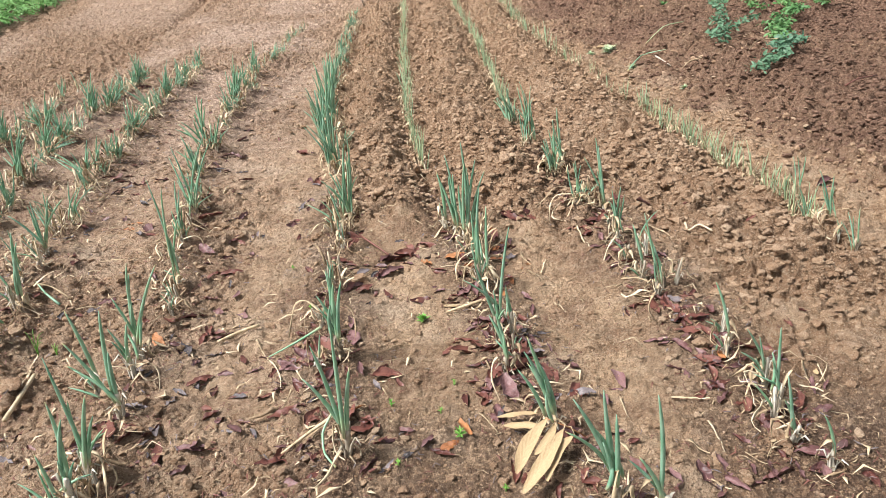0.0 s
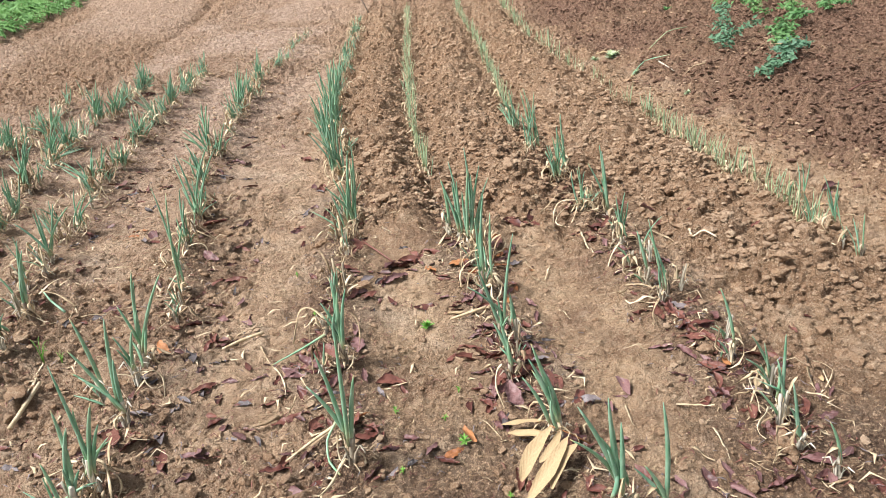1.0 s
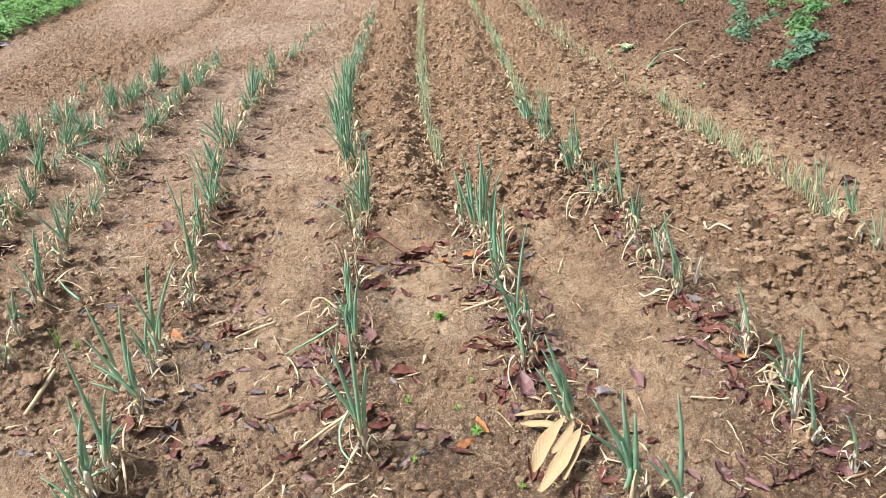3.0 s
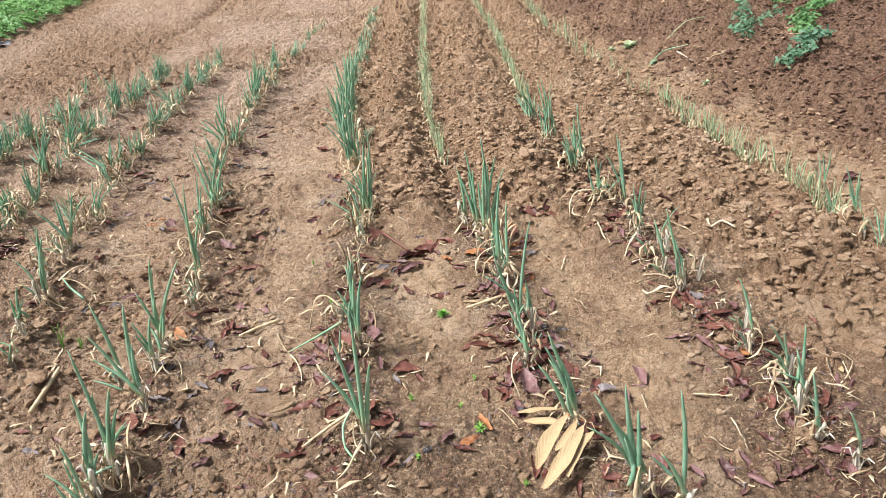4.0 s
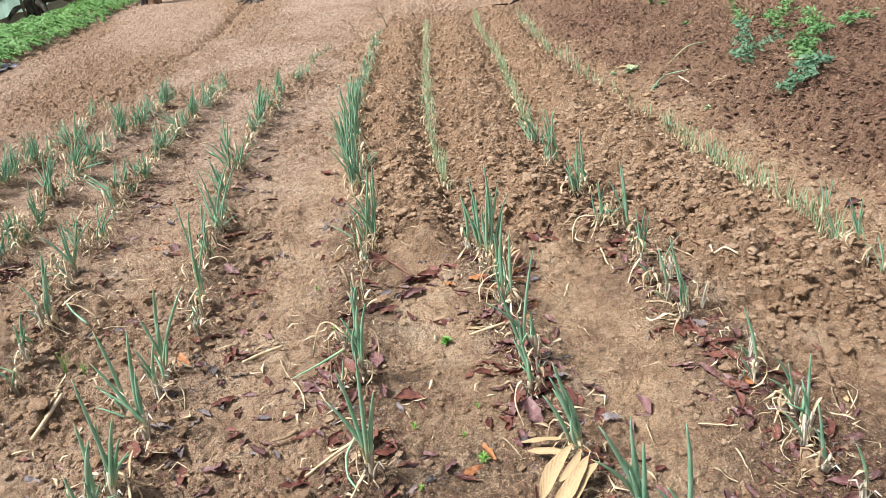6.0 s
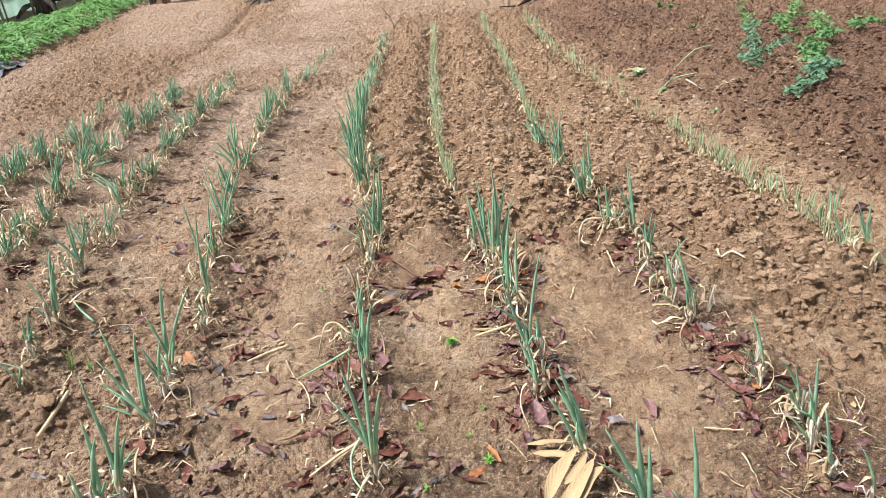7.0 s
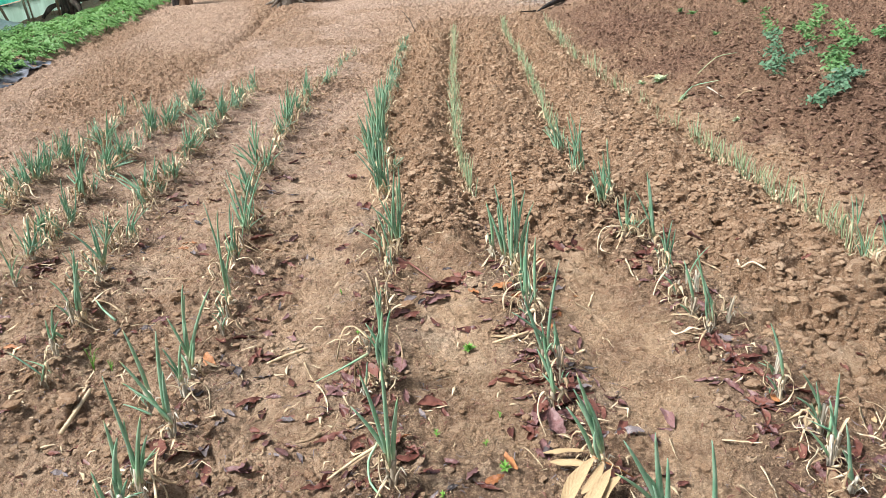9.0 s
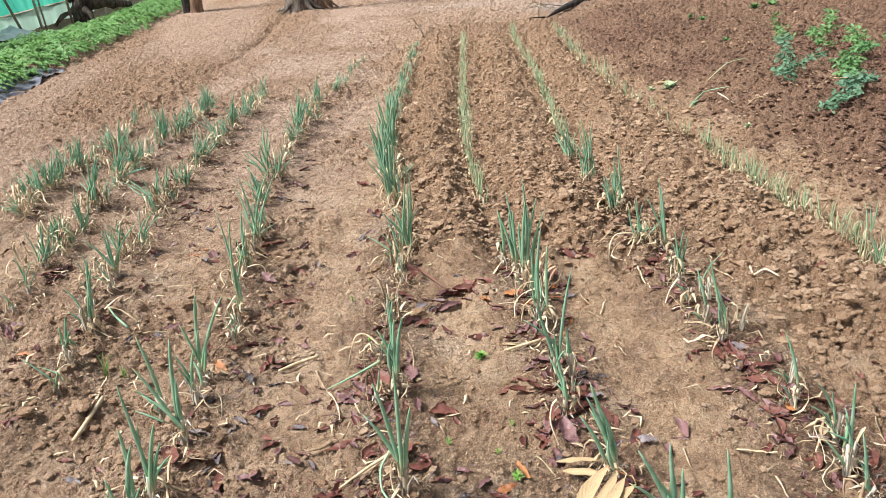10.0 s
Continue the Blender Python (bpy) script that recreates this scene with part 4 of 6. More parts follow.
# row L4
onion(-2.93, 4.30, [(-0.12, 0.09), (-0.07, 0.11), (-0.01, 0.09)], 4, 0.0045)
onion(-2.94, 4.45, [(-0.07, 0.21), (-0.02, 0.19), (-0.04, 0.11)], 5, 0.0045)
onion(-3.01, 4.66, [(-0.05, 0.26), (-0.03, 0.20), (0.01, 0.23)], 5, 0.0045)
onion(-3.02, 4.80, [(0.07, 0.28), (-0.02, 0.23), (-0.03, 0.27), (0.02, 0.19)], 6, 0.0045)
onion(-3.00, 4.88, [(0.07, 0.28), (0.03, 0.22), (0.06, 0.16), (-0.03, 0.19)], 4, 0.0045)
onion(-3.05, 5.28, [(0.02, 0.27), (0.04, 0.24), (0.06, 0.15), (0.06, 0.19)], 5, 0.0045)
onion(-3.00, 5.40, [(0.03, 0.24), (0.06, 0.17)], 6, 0.0040)
onion(-2.99, 5.69, [(-0.02, 0.24), (-0.08, 0.17), (-0.00, 0.19)], 5, 0.0045)
onion(-3.06, 6.04, [(0.02, 0.16), (-0.03, 0.08), (0.07, 0.15)], 5, 0.0040)

# row C
onion(-0.26, 1.75, [(-0.09, 0.27), (-0.05, 0.38), (0.01, 0.43), (0.04, 0.29), (-0.02, 0.20)], 6, 0.0065)
onion(-0.33, 2.26, [(-0.01, 0.33), (0.01, 0.35), (0.04, 0.30), (-0.05, 0.25), (-0.05, 0.20), (0.01, 0.29)], 6, 0.0060)
onion(-0.40, 2.20, [(0.02, 0.13)], 3, 0.0040)
onion(-0.41, 2.75, [(-0.01, 0.14), (0.01, 0.12)], 7, 0.0040)
onion(-0.41, 3.13, [(0.01, 0.12), (-0.01, 0.13)], 8, 0.0040)
onion(-0.44, 3.35, [(-0.04, 0.23), (-0.08, 0.16), (-0.15, 0.14)], 7, 0.0045)
onion(-0.41, 3.49, [(0.04, 0.41), (0.02, 0.39), (-0.07, 0.25), (-0.04, 0.24)], 6, 0.0050)
onion(-0.56, 4.20, [(-0.10, 0.34), (-0.03, 0.39), (-0.00, 0.37), (0.03, 0.35), (-0.06, 0.33)], 4, 0.0055)
onion(-0.67, 4.77, [(-0.09, 0.39), (-0.04, 0.35), (0.01, 0.41), (0.05, 0.35), (0.04, 0.44)], 4, 0.0055)
onion(-0.69, 5.18, [(-0.07, 0.47), (-0.00, 0.49), (0.02, 0.47), (0.04, 0.31), (-0.05, 0.43)], 4, 0.0055)
onion(-0.74, 5.69, [(0.01, 0.41), (0.04, 0.43), (0.06, 0.35), (-0.02, 0.39)], 4, 0.0050)
onion(-0.77, 6.19, [(0.03, 0.27), (-0.01, 0.29), (0.05, 0.22)], 4, 0.0045)
onion(-0.83, 6.98, [(0.04, 0.27), (0.00, 0.18), (0.07, 0.20)], 3, 0.0040)
onion(-0.86, 7.70, [(0.02, 0.23), (0.05, 0.19), (-0.01, 0.17)], 3, 0.0040)
onion(-0.88, 8.36, [(0.01, 0.20), (0.04, 0.16), (-0.01, 0.15)], 3, 0.0040)
onion(-0.90, 9.15, [(0.01, 0.21), (0.04, 0.18), (0.05, 0.15)], 2, 0.0040)

# row R1
onion(0.44, 1.50, [(-0.11, 0.34), (-0.04, 0.36), (-0.01, 0.29), (-0.06, 0.24), (-0.04, 0.21), (-0.02, 0.25)], 4, 0.0065)
onion(0.55, 1.47, [(-0.07, 0.19), (-0.03, 0.36)], 2, 0.0060)
onion(0.33, 1.78, [(-0.07, 0.33), (-0.08, 0.29), (-0.07, 0.24), (-0.05, 0.26)], 4, 0.0055)
onion(0.23, 2.10, [(-0.05, 0.21), (-0.03, 0.22), (-0.01, 0.16)], 7, 0.0060)
onion(0.22, 2.29, [(0.05, 0.43), (-0.07, 0.31), (-0.01, 0.19), (-0.02, 0.17)], 4, 0.0055)
onion(0.27, 2.31, [(-0.02, 0.21), (-0.02, 0.18)], 5, 0.0045)
onion(0.18, 2.71, [(0.02, 0.40), (-0.02, 0.16), (0.05, 0.10), (-0.00, 0.25), (-0.01, 0.18)], 8, 0.0055)
onion(0.17, 2.92, [(0.00, 0.22), (0.03, 0.18)], 8, 0.0050)
onion(0.15, 3.09, [(0.00, 0.46), (0.01, 0.36), (0.06, 0.37), (0.02, 0.34), (-0.02, 0.26)], 6, 0.0060)
onion(0.11, 3.19, [(-0.03, 0.37), (-0.02, 0.27), (-0.07, 0.27), (0.00, 0.28)], 6, 0.0055)
onion(0.06, 3.25, [(-0.02, 0.27), (-0.02, 0.12)], 3, 0.0060)

# row R2
onion(1.02, 1.57, [(-0.04, 0.16)], 2, 0.0050)
onion(0.97, 1.68, [(-0.05, 0.15), (-0.05, 0.23), (-0.03, 0.15)], 3, 0.0045)
onion(0.98, 1.81, [(-0.04, 0.19), (-0.02, 0.28), (-0.03, 0.15)], 5, 0.0050)
onion(0.99, 1.92, [(-0.08, 0.22), (-0.04, 0.19), (-0.04, 0.11)], 6, 0.0045)
onion(0.96, 1.78, [(-0.07, 0.12)], 5, 0.0045)
onion(0.94, 2.10, [(-0.05, 0.26), (-0.05, 0.08)], 4, 0.0045)
onion(0.84, 2.52, [(-0.06, 0.34), (-0.02, 0.15)], 5, 0.0045)
onion(0.82, 2.67, [(-0.04, 0.23), (-0.05, 0.05)], 4, 0.0050)
onion(0.87, 2.92, [(0.08, 0.16), (-0.01, 0.08)], 2, 0.0040)
onion(0.88, 2.58, [(-0.04, 0.15)], 2, 0.0040)
onion(0.80, 2.83, [(-0.07, 0.10), (-0.03, 0.07)], 7, 0.0040)
onion(0.81, 3.03, [(-0.03, 0.23), (0.01, 0.24), (-0.03, 0.16), (0.01, 0.15)], 5, 0.0045)
onion(0.83, 3.37, [(-0.10, 0.26), (-0.05, 0.35), (-0.04, 0.32), (-0.04, 0.19)], 5, 0.0050)
onion(0.72, 3.45, [(-0.03, 0.22), (-0.02, 0.23)], 9, 0.0040)
onion(0.68, 3.93, [(-0.03, 0.23), (-0.06, 0.18), (-0.01, 0.21), (-0.01, 0.29)], 5, 0.0050)
onion(0.73, 4.00, [(-0.03, 0.34), (-0.01, 0.22)], 5, 0.0045)
onion(0.61, 4.44, [(-0.07, 0.37), (-0.05, 0.38), (0.01, 0.37), (-0.03, 0.33), (-0.02, 0.21), (0.02, 0.20)], 4, 0.0045)
onion(0.56, 4.99, [(-0.04, 0.28), (-0.07, 0.21), (-0.02, 0.19), (-0.01, 0.13)], 4, 0.0045)

# row R3
onion(1.72, 3.00, [(-0.07, 0.27), (-0.01, 0.25), (-0.02, 0.19), (-0.04, 0.16), (0.00, 0.20)], 3, 0.0036)
onion(1.70, 3.15, [(-0.06, 0.15), (-0.04, 0.12), (0.01, 0.10)], 3, 0.0034)
onion(1.76, 3.36, [(-0.03, 0.21), (0.01, 0.21), (-0.05, 0.12)], 3, 0.0034)
onion(1.71, 3.40, [(-0.02, 0.11), (0.01, 0.10), (0.00, 0.08)], 3, 0.0034)
onion(1.76, 2.83, [(-0.01, 0.16), (-0.03, 0.12)], 1, 0.0032)
onion(1.73, 2.92, [(-0.02, 0.08), (-0.00, 0.07)], 1, 0.0030)

# dried blades still standing
dead_stubs(0.20, 3.07, 9, 0.14)
dead_stubs(0.18, 3.16, 8, 0.13)
dead_stubs(0.21, 2.98, 8, 0.13)
dead_stubs(0.17, 3.26, 6, 0.12)
dead_stubs(0.18, 2.99, 6, 0.1)
dead_stubs(-0.44, 2.92, 7, 0.11)
dead_stubs(-0.44, 3.24, 7, 0.12)
dead_stubs(-0.43, 3.38, 7, 0.13)
dead_stubs(-0.41, 2.76, 5, 0.1)
dead_stubs(-1.89, 3.54, 6, 0.13)
dead_stubs(-1.22, 3.38, 6, 0.12)
dead_stubs(-0.44, 3.56, 5, 0.12)
dead_stubs(1.00, 1.89, 4, 0.08)
dead_stubs(-0.98, 1.64, 5, 0.12)
dead_stubs(-0.98, 1.74, 5, 0.12)
dead_stubs(-1.22, 3.21, 4, 0.1)
dead_stubs(-1.52, 6.07, 5, 0.12)
dead_stubs(-2.30, 5.86, 5, 0.12)
dead_stubs(-2.73, 5.21, 5, 0.12)
dead_stubs(-2.13, 4.94, 4, 0.1)

# died-back plants between the green ones
withered_row(ROW_L1, 2.4, 7.8, 0.25, 0.16, 3)
withered_row(ROW_L2, 3.0, 7.6, 0.22, 0.20, 3)
withered_row(ROW_L3, 3.5, 7.3, 0.20, 0.22, 3)
withered_row(ROW_L4, 4.4, 7.0, 0.19, 0.24, 3)
withered_row(ROW_C, 2.5, 6.4, 0.34, 0.13, 4)
withered_row(ROW_C, 6.4, 10.0, 0.17, 0.15, 1)
withered_row(ROW_R1, 2.2, 3.3, 0.22, 0.12, 4)
withered_row(ROW_R2, 2.2, 3.8, 0.35, 0.1, 4)

# dead leaves under the rows
for spot in [
    (-0.90, 3.05, 11, 0.15, 0), (-1.00, 2.99, 35, 0.12, 0), (-0.88, 3.41, 76, 0.11, 3), (-1.06, 3.25, -39, 0.11, 1),
    (-0.86, 2.54, 95, 0.15, 0), (-0.81, 2.20, 37, 0.10, 0), (-0.76, 2.63, -40, 0.10, 1), (-0.98, 2.06, -2, 0.10, 3),
    (-0.95, 1.94, -11, 0.10, 0), (-0.88, 1.93, 68, 0.10, 0), (-1.00, 1.91, -63, 0.14, 0), (-0.74, 1.83, -4, 0.10, 1),
    (-0.61, 1.68, -4, 0.07, 1), (-0.42, 1.69, -27, 0.13, 1), (-0.57, 2.09, 45, 0.08, 0), (-0.64, 2.25, 29, 0.08, 1),
    (-0.48, 2.37, 1, 0.14, 0), (-0.49, 2.27, -40, 0.14, 0)]:
    dead_leaf(*spot)
for spot in [
    (-0.52, 2.24, 45, 0.09, 1), (-0.53, 2.12, 41, 0.06, 1), (-0.41, 2.31, -67, 0.15, 0), (-0.30, 2.39, -79, 0.15, 1),
    (-0.23, 1.91, -48, 0.13, 0), (-0.27, 1.92, 77, 0.13, 0), (-0.65, 4.07, 87, 0.15, 0), (-0.81, 4.60, -57, 0.15, 0),
    (-1.55, 3.66, 11, 0.08, 2), (-1.46, 3.49, -60, 0.15, 3), (-1.42, 2.82, 18, 0.15, 3), (-0.29, 2.98, 24, 0.06, 0),
    (-0.29, 2.75, 34, 0.11, 0), (-0.25, 1.94, 37, 0.09, 2), (-0.38, 1.93, 33, 0.07, 0), (-0.32, 1.78, 72, 0.08, 0),
    (-0.35, 3.23, -56, 0.15, 0), (-0.30, 2.90, 55, 0.11, 3)]:
    dead_leaf(*spot)
for spot in [
    (-0.11, 3.03, 5, 0.15, 0), (-0.18, 3.02, 20, 0.15, 1), (-0.02, 3.08, -35, 0.15, 0), (-0.03, 2.93, -57, 0.12, 2),
    (0.01, 2.87, -49, 0.15, 0), (0.09, 2.95, 22, 0.13, 2), (0.12, 2.66, 49, 0.13, 1), (0.09, 2.64, -6, 0.09, 0),
    (0.06, 2.57, -22, 0.07, 4), (0.16, 2.26, -46, 0.15, 0), (0.11, 2.32, -20, 0.11, 0), (0.18, 2.13, 79, 0.15, 0),
    (0.16, 2.05, 83, 0.15, 1), (0.15, 1.99, 65, 0.12, 0), (0.23, 1.99, -71, 0.15, 1), (0.26, 2.16, 84, 0.15, 0),
    (0.29, 2.21, 67, 0.13, 0), (0.35, 2.07, -87, 0.15, 0)]:
    dead_leaf(*spot)
for spot in [
    (0.34, 2.09, -49, 0.11, 1), (0.34, 2.31, -29, 0.06, 1), (0.27, 2.36, 3, 0.08, 0), (0.35, 1.77, -85, 0.12, 0),
    (0.38, 1.79, 75, 0.13, 0), (0.20, 1.68, -88, 0.10, 0), (0.08, 1.87, -68, 0.14, 2), (0.58, 2.04, -78, 0.10, 1),
    (0.51, 1.94, -83, 0.08, 1), (0.61, 1.60, -52, 0.09, 1), (0.35, 3.41, 18, 0.15, 0), (0.46, 3.40, 6, 0.15, 0),
    (0.28, 3.17, 82, 0.15, 0), (0.29, 3.05, 44, 0.14, 1), (0.50, 3.60, 73, 0.15, 4), (0.34, 2.95, 37, 0.09, 3),
    (0.40, 2.90, -22, 0.06, 2), (0.02, 2.69, 17, 0.07, 1), (-0.18, 2.89, 30, 0.13, 1)]:
    dead_leaf(*spot)
for spot in [
    (0.78, 3.65, -55, 0.15, 0), (0.66, 3.49, 71, 0.15, 0), (0.69, 3.23, -76, 0.15, 0), (0.71, 3.12, 13, 0.10, 0),
    (0.74, 3.05, -92, 0.15, 1), (0.80, 3.23, 74, 0.15, 0), (0.71, 3.00, -4, 0.07, 1), (1.02, 3.23, 45, 0.11, 0),
    (1.03, 3.42, -67, 0.12, 1), (0.81, 2.45, -95, 0.15, 0), (0.77, 2.49, -4, 0.09, 0), (0.81, 2.57, -6, 0.08, 0),
    (0.90, 2.46, -55, 0.12, 3), (0.88, 2.25, -17, 0.11, 0), (0.86, 2.34, -4, 0.07, 3), (0.80, 2.22, 12, 0.12, 1),
    (0.92, 2.21, -75, 0.12, 0), (0.88, 2.09, -18, 0.10, 0), (0.86, 1.96, -73, 0.12, 1)]:
    dead_leaf(*spot)
for spot in [
    (0.77, 2.08, -45, 0.09, 1), (0.86, 2.01, -90, 0.10, 0), (0.91, 1.85, -98, 0.09, 0), (0.93, 1.76, -92, 0.10, 1),
    (1.08, 1.89, -104, 0.12, 0), (0.86, 1.71, -75, 0.08, 1), (0.76, 1.62, -81, 0.12, 1), (0.77, 1.56, -48, 0.08, 1),
    (0.88, 1.59, -97, 0.11, 1), (0.94, 1.57, -91, 0.10, 1), (0.98, 1.57, 13, 0.06, 0), (1.24, 2.30, -88, 0.08, 0),
    (1.39, 3.02, 31, 0.07, 0), (0.92, 2.09, -91, 0.09, 2), (1.18, 3.23, 8, 0.06, 0), (1.94, 3.44, 38, 0.15, 1)]:
    dead_leaf(*spot)
for spot in [
    (-2.32, 5.44, 46, 0.13, 0), (-2.19, 4.93, -32, 0.15, 0), (-1.95, 4.42, 9, 0.15, 0), (-1.79, 4.35, -30, 0.15, 1),
    (-1.44, 4.87, 47, 0.12, 0), (-1.25, 4.61, -24, 0.15, 1), (-1.32, 4.35, 6, 0.10, 0), (-1.13, 3.59, 49, 0.15, 0),
    (-1.29, 3.57, 92, 0.15, 0), (-1.03, 2.61, -58, 0.15, 0), (-1.03, 2.46, -53, 0.15, 2), (-1.40, 1.97, -4, 0.09, 0),
    (-2.63, 6.96, 11, 0.15, 0), (-2.15, 6.79, 6, 0.15, 0), (-2.20, 3.42, 33, 0.10, 0), (-1.71, 3.27, 14, 0.07, 0),
    (-1.32, 1.87, -7, 0.08, 3), (-0.67, 3.55, -15, 0.08, 0), (-0.97, 3.60, 65, 0.12, 1)]:
    dead_leaf(*spot)
for spot in [
    (-2.09, 2.81, -51, 0.15, 1), (-1.92, 2.63, -14, 0.12, 2), (-1.93, 2.53, 65, 0.08, 0), (-1.85, 2.44, 24, 0.07, 0),
    (-2.23, 3.36, 20, 0.15, 1), (-2.23, 3.42, 12, 0.11, 0), (-1.77, 3.61, 64, 0.07, 3), (-2.74, 3.83, 64, 0.09, 0),
    (-2.91, 4.38, 8, 0.14, 0), (-1.71, 2.17, 10, 0.08, 0)]:
    dead_leaf(*spot)

# mats of smaller leaves caught round the feet
def leaf_mat(line, start, end, count, off, wide, kinds):
    for _ in range(count):
        y = uni(start, end)
        litter_leaf(float(line(y)) + off + dice_box.gauss(0, wide), y, uni(0.05, 0.11), dice_box.choice(kinds))


leaf_mat(ROW_R1, 1.85, 2.45, 70, 0.01, 0.075, (0, 0, 0, 1, 1, 3))
leaf_mat(ROW_R1, 2.5, 3.3, 40, 0.02, 0.10, (0, 0, 0, 1, 2))
leaf_mat(ROW_R1, 1.45, 1.85, 16, 0.02, 0.08, (0, 0, 1))
leaf_mat(ROW_C, 1.7, 2.5, 42, 0.0, 0.12, (0, 0, 1, 1, 3))
leaf_mat(ROW_C, 1.75, 2.4, 24, -0.28, 0.16, (0, 1, 1, 3))
leaf_mat(ROW_C, 2.6, 4.2, 34, 0.0, 0.13, (0, 0, 1, 3))
leaf_mat(ROW_R2, 1.5, 2.3, 46, 0.0, 0.10, (0, 0, 1, 1))
leaf_mat(ROW_R2, 2.3, 3.9, 56, -0.02, 0.09, (0, 0, 0, 1))
leaf_mat(ROW_L1, 1.6, 2.6, 34, 0.06, 0.12, (0, 0, 1, 3))
leaf_mat(ROW_L1, 2.6, 5.2, 50, 0.10, 0.13, (0, 0, 1, 3))
leaf_mat(ROW_L2, 2.4, 6.0, 46, 0.12, 0.16, (0, 0, 1, 3))

# loose straw and broken stalks
for spot in [
    (-1.48, 2.37, -1.44, 2.13, 0.0090), (-1.56, 3.23, -1.45, 3.24, 0.0060), (-0.78, 2.54, -0.68, 2.59, 0.0070),
    (-0.87, 4.15, -0.79, 4.35, 0.0050), (-0.59, 2.02, -0.53, 2.05, 0.0080), (-0.45, 1.82, -0.34, 1.89, 0.0080),
    (0.04, 2.57, 0.19, 2.54, 0.0080), (0.12, 2.56, 0.17, 2.47, 0.0050), (-0.18, 2.32, -0.10, 2.35, 0.0050),
    (0.38, 2.98, 0.41, 2.87, 0.0050), (0.44, 2.80, 0.48, 2.92, 0.0050), (0.39, 2.83, 0.44, 2.74, 0.0050),
    (0.56, 1.94, 0.56, 1.84, 0.0040), (0.78, 1.80, 0.78, 1.67, 0.0060), (0.70, 1.73, 0.74, 1.67, 0.0100),
    (0.71, 1.92, 0.82, 1.90, 0.0060), (0.70, 1.58, 0.75, 1.54, 0.0060), (1.20, 2.13, 1.15, 1.95, 0.0100),
    (1.16, 1.94, 1.25, 2.05, 0.0040)]:
    straw(*spot)
for spot in [
    (1.11, 1.94, 1.17, 1.91, 0.0060), (0.97, 3.13, 1.03, 3.00, 0.0070), (1.11, 3.01, 1.15, 3.02, 0.0050),
    (1.12, 2.96, 1.19, 2.95, 0.0050), (1.04, 2.35, 1.06, 2.30, 0.0070), (-2.06, 6.90, -1.89, 6.93, 0.0050),
    (-1.96, 5.91, -1.85, 6.24, 0.0050), (-2.01, 5.74, -1.88, 5.88, 0.0050), (-3.60, 5.87, -3.59, 6.17, 0.0060),
    (-1.12, 4.95, -1.01, 4.98, 0.0050), (-1.31, 4.23, -1.19, 4.29, 0.0050), (-1.15, 3.93, -1.15, 4.07, 0.0060),
    (-1.24, 3.91, -1.10, 3.71, 0.0060), (-1.29, 3.64, -1.08, 3.41, 0.0060), (-1.30, 2.85, -1.39, 2.85, 0.0050),
    (-2.49, 5.04, -2.47, 5.33, 0.0060), (-0.32, 2.83, -0.25, 2.94, 0.0040), (-0.25, 2.83, -0.20, 2.93, 0.0040),
    (0.10, 2.35, 0.17, 2.40, 0.0040), (0.84, 1.65, 0.91, 1.63, 0.0030)]:
    straw(*spot)
for spot in [
    (0.91, 1.68, 0.97, 1.72, 0.0070), (0.01, 3.12, 0.08, 3.40, 0.0090), (0.24, 2.83, 0.24, 2.62, 0.0050),
    (0.28, 3.05, 0.32, 3.18, 0.0060), (0.67, 3.22, 0.68, 2.99, 0.0070), (0.74, 2.92, 0.77, 2.80, 0.0050),
    (0.73, 2.80, 0.80, 2.81, 0.0050), (0.75, 2.69, 0.83, 2.67, 0.0060), (0.74, 2.63, 0.82, 2.65, 0.0050),
    (0.76, 2.56, 0.82, 2.52, 0.0090), (0.93, 2.23, 0.93, 2.13, 0.0060), (1.22, 2.05, 1.20, 1.96, 0.0040),
    (0.16, 2.20, 0.20, 2.06, 0.0060), (0.12, 1.92, 0.17, 1.82, 0.0040), (-0.25, 3.46, -0.17, 3.41, 0.0040),
    (-0.73, 2.50, -0.80, 2.47, 0.0050), (-0.59, 2.29, -0.52, 2.12, 0.0050), (-1.62, 2.71, -1.51, 2.79, 0.0060),
    (-1.59, 2.51, -1.71, 2.51, 0.0050)]:
    straw(*spot)

# long withered leaves drooping from the clumps
strand([(-0.41, 2.41, 0.10), (-0.46, 2.46, 0.13), (-0.51, 2.48, 0.12), (-0.53, 2.47, 0.06), (-0.54, 2.42, 0.01)], 0.0050)
strand([(-0.40, 2.40, 0.09), (-0.46, 2.46, 0.10), (-0.48, 2.44, 0.06), (-0.47, 2.38, 0.01)], 0.0040)
strand([(0.18, 2.83, 0.11), (0.13, 2.81, 0.11), (0.10, 2.80, 0.08), (0.10, 2.80, 0.03)], 0.0050)
strand([(0.19, 2.81, 0.09), (0.13, 2.79, 0.08), (0.09, 2.79, 0.04), (0.09, 2.72, 0.01)], 0.0050)
strand([(0.19, 2.79, 0.07), (0.13, 2.75, 0.05), (0.12, 2.72, 0.02), (0.11, 2.65, 0.01)], 0.0040)
strand([(0.14, 2.75, 0.04), (0.09, 2.81, 0.03), (0.03, 2.85, 0.01)], 0.0050)
strand([(0.70, 3.49, 0.06), (0.62, 3.56, 0.06), (0.56, 3.50, 0.02), (0.51, 3.46, 0.01)], 0.0050)
strand([(0.71, 3.44, 0.05), (0.61, 3.49, 0.05), (0.57, 3.40, 0.03), (0.55, 3.28, 0.01)], 0.0050)
strand([(0.71, 3.42, 0.04), (0.62, 3.42, 0.04), (0.55, 3.30, 0.02), (0.61, 3.27, 0.01)], 0.0050)
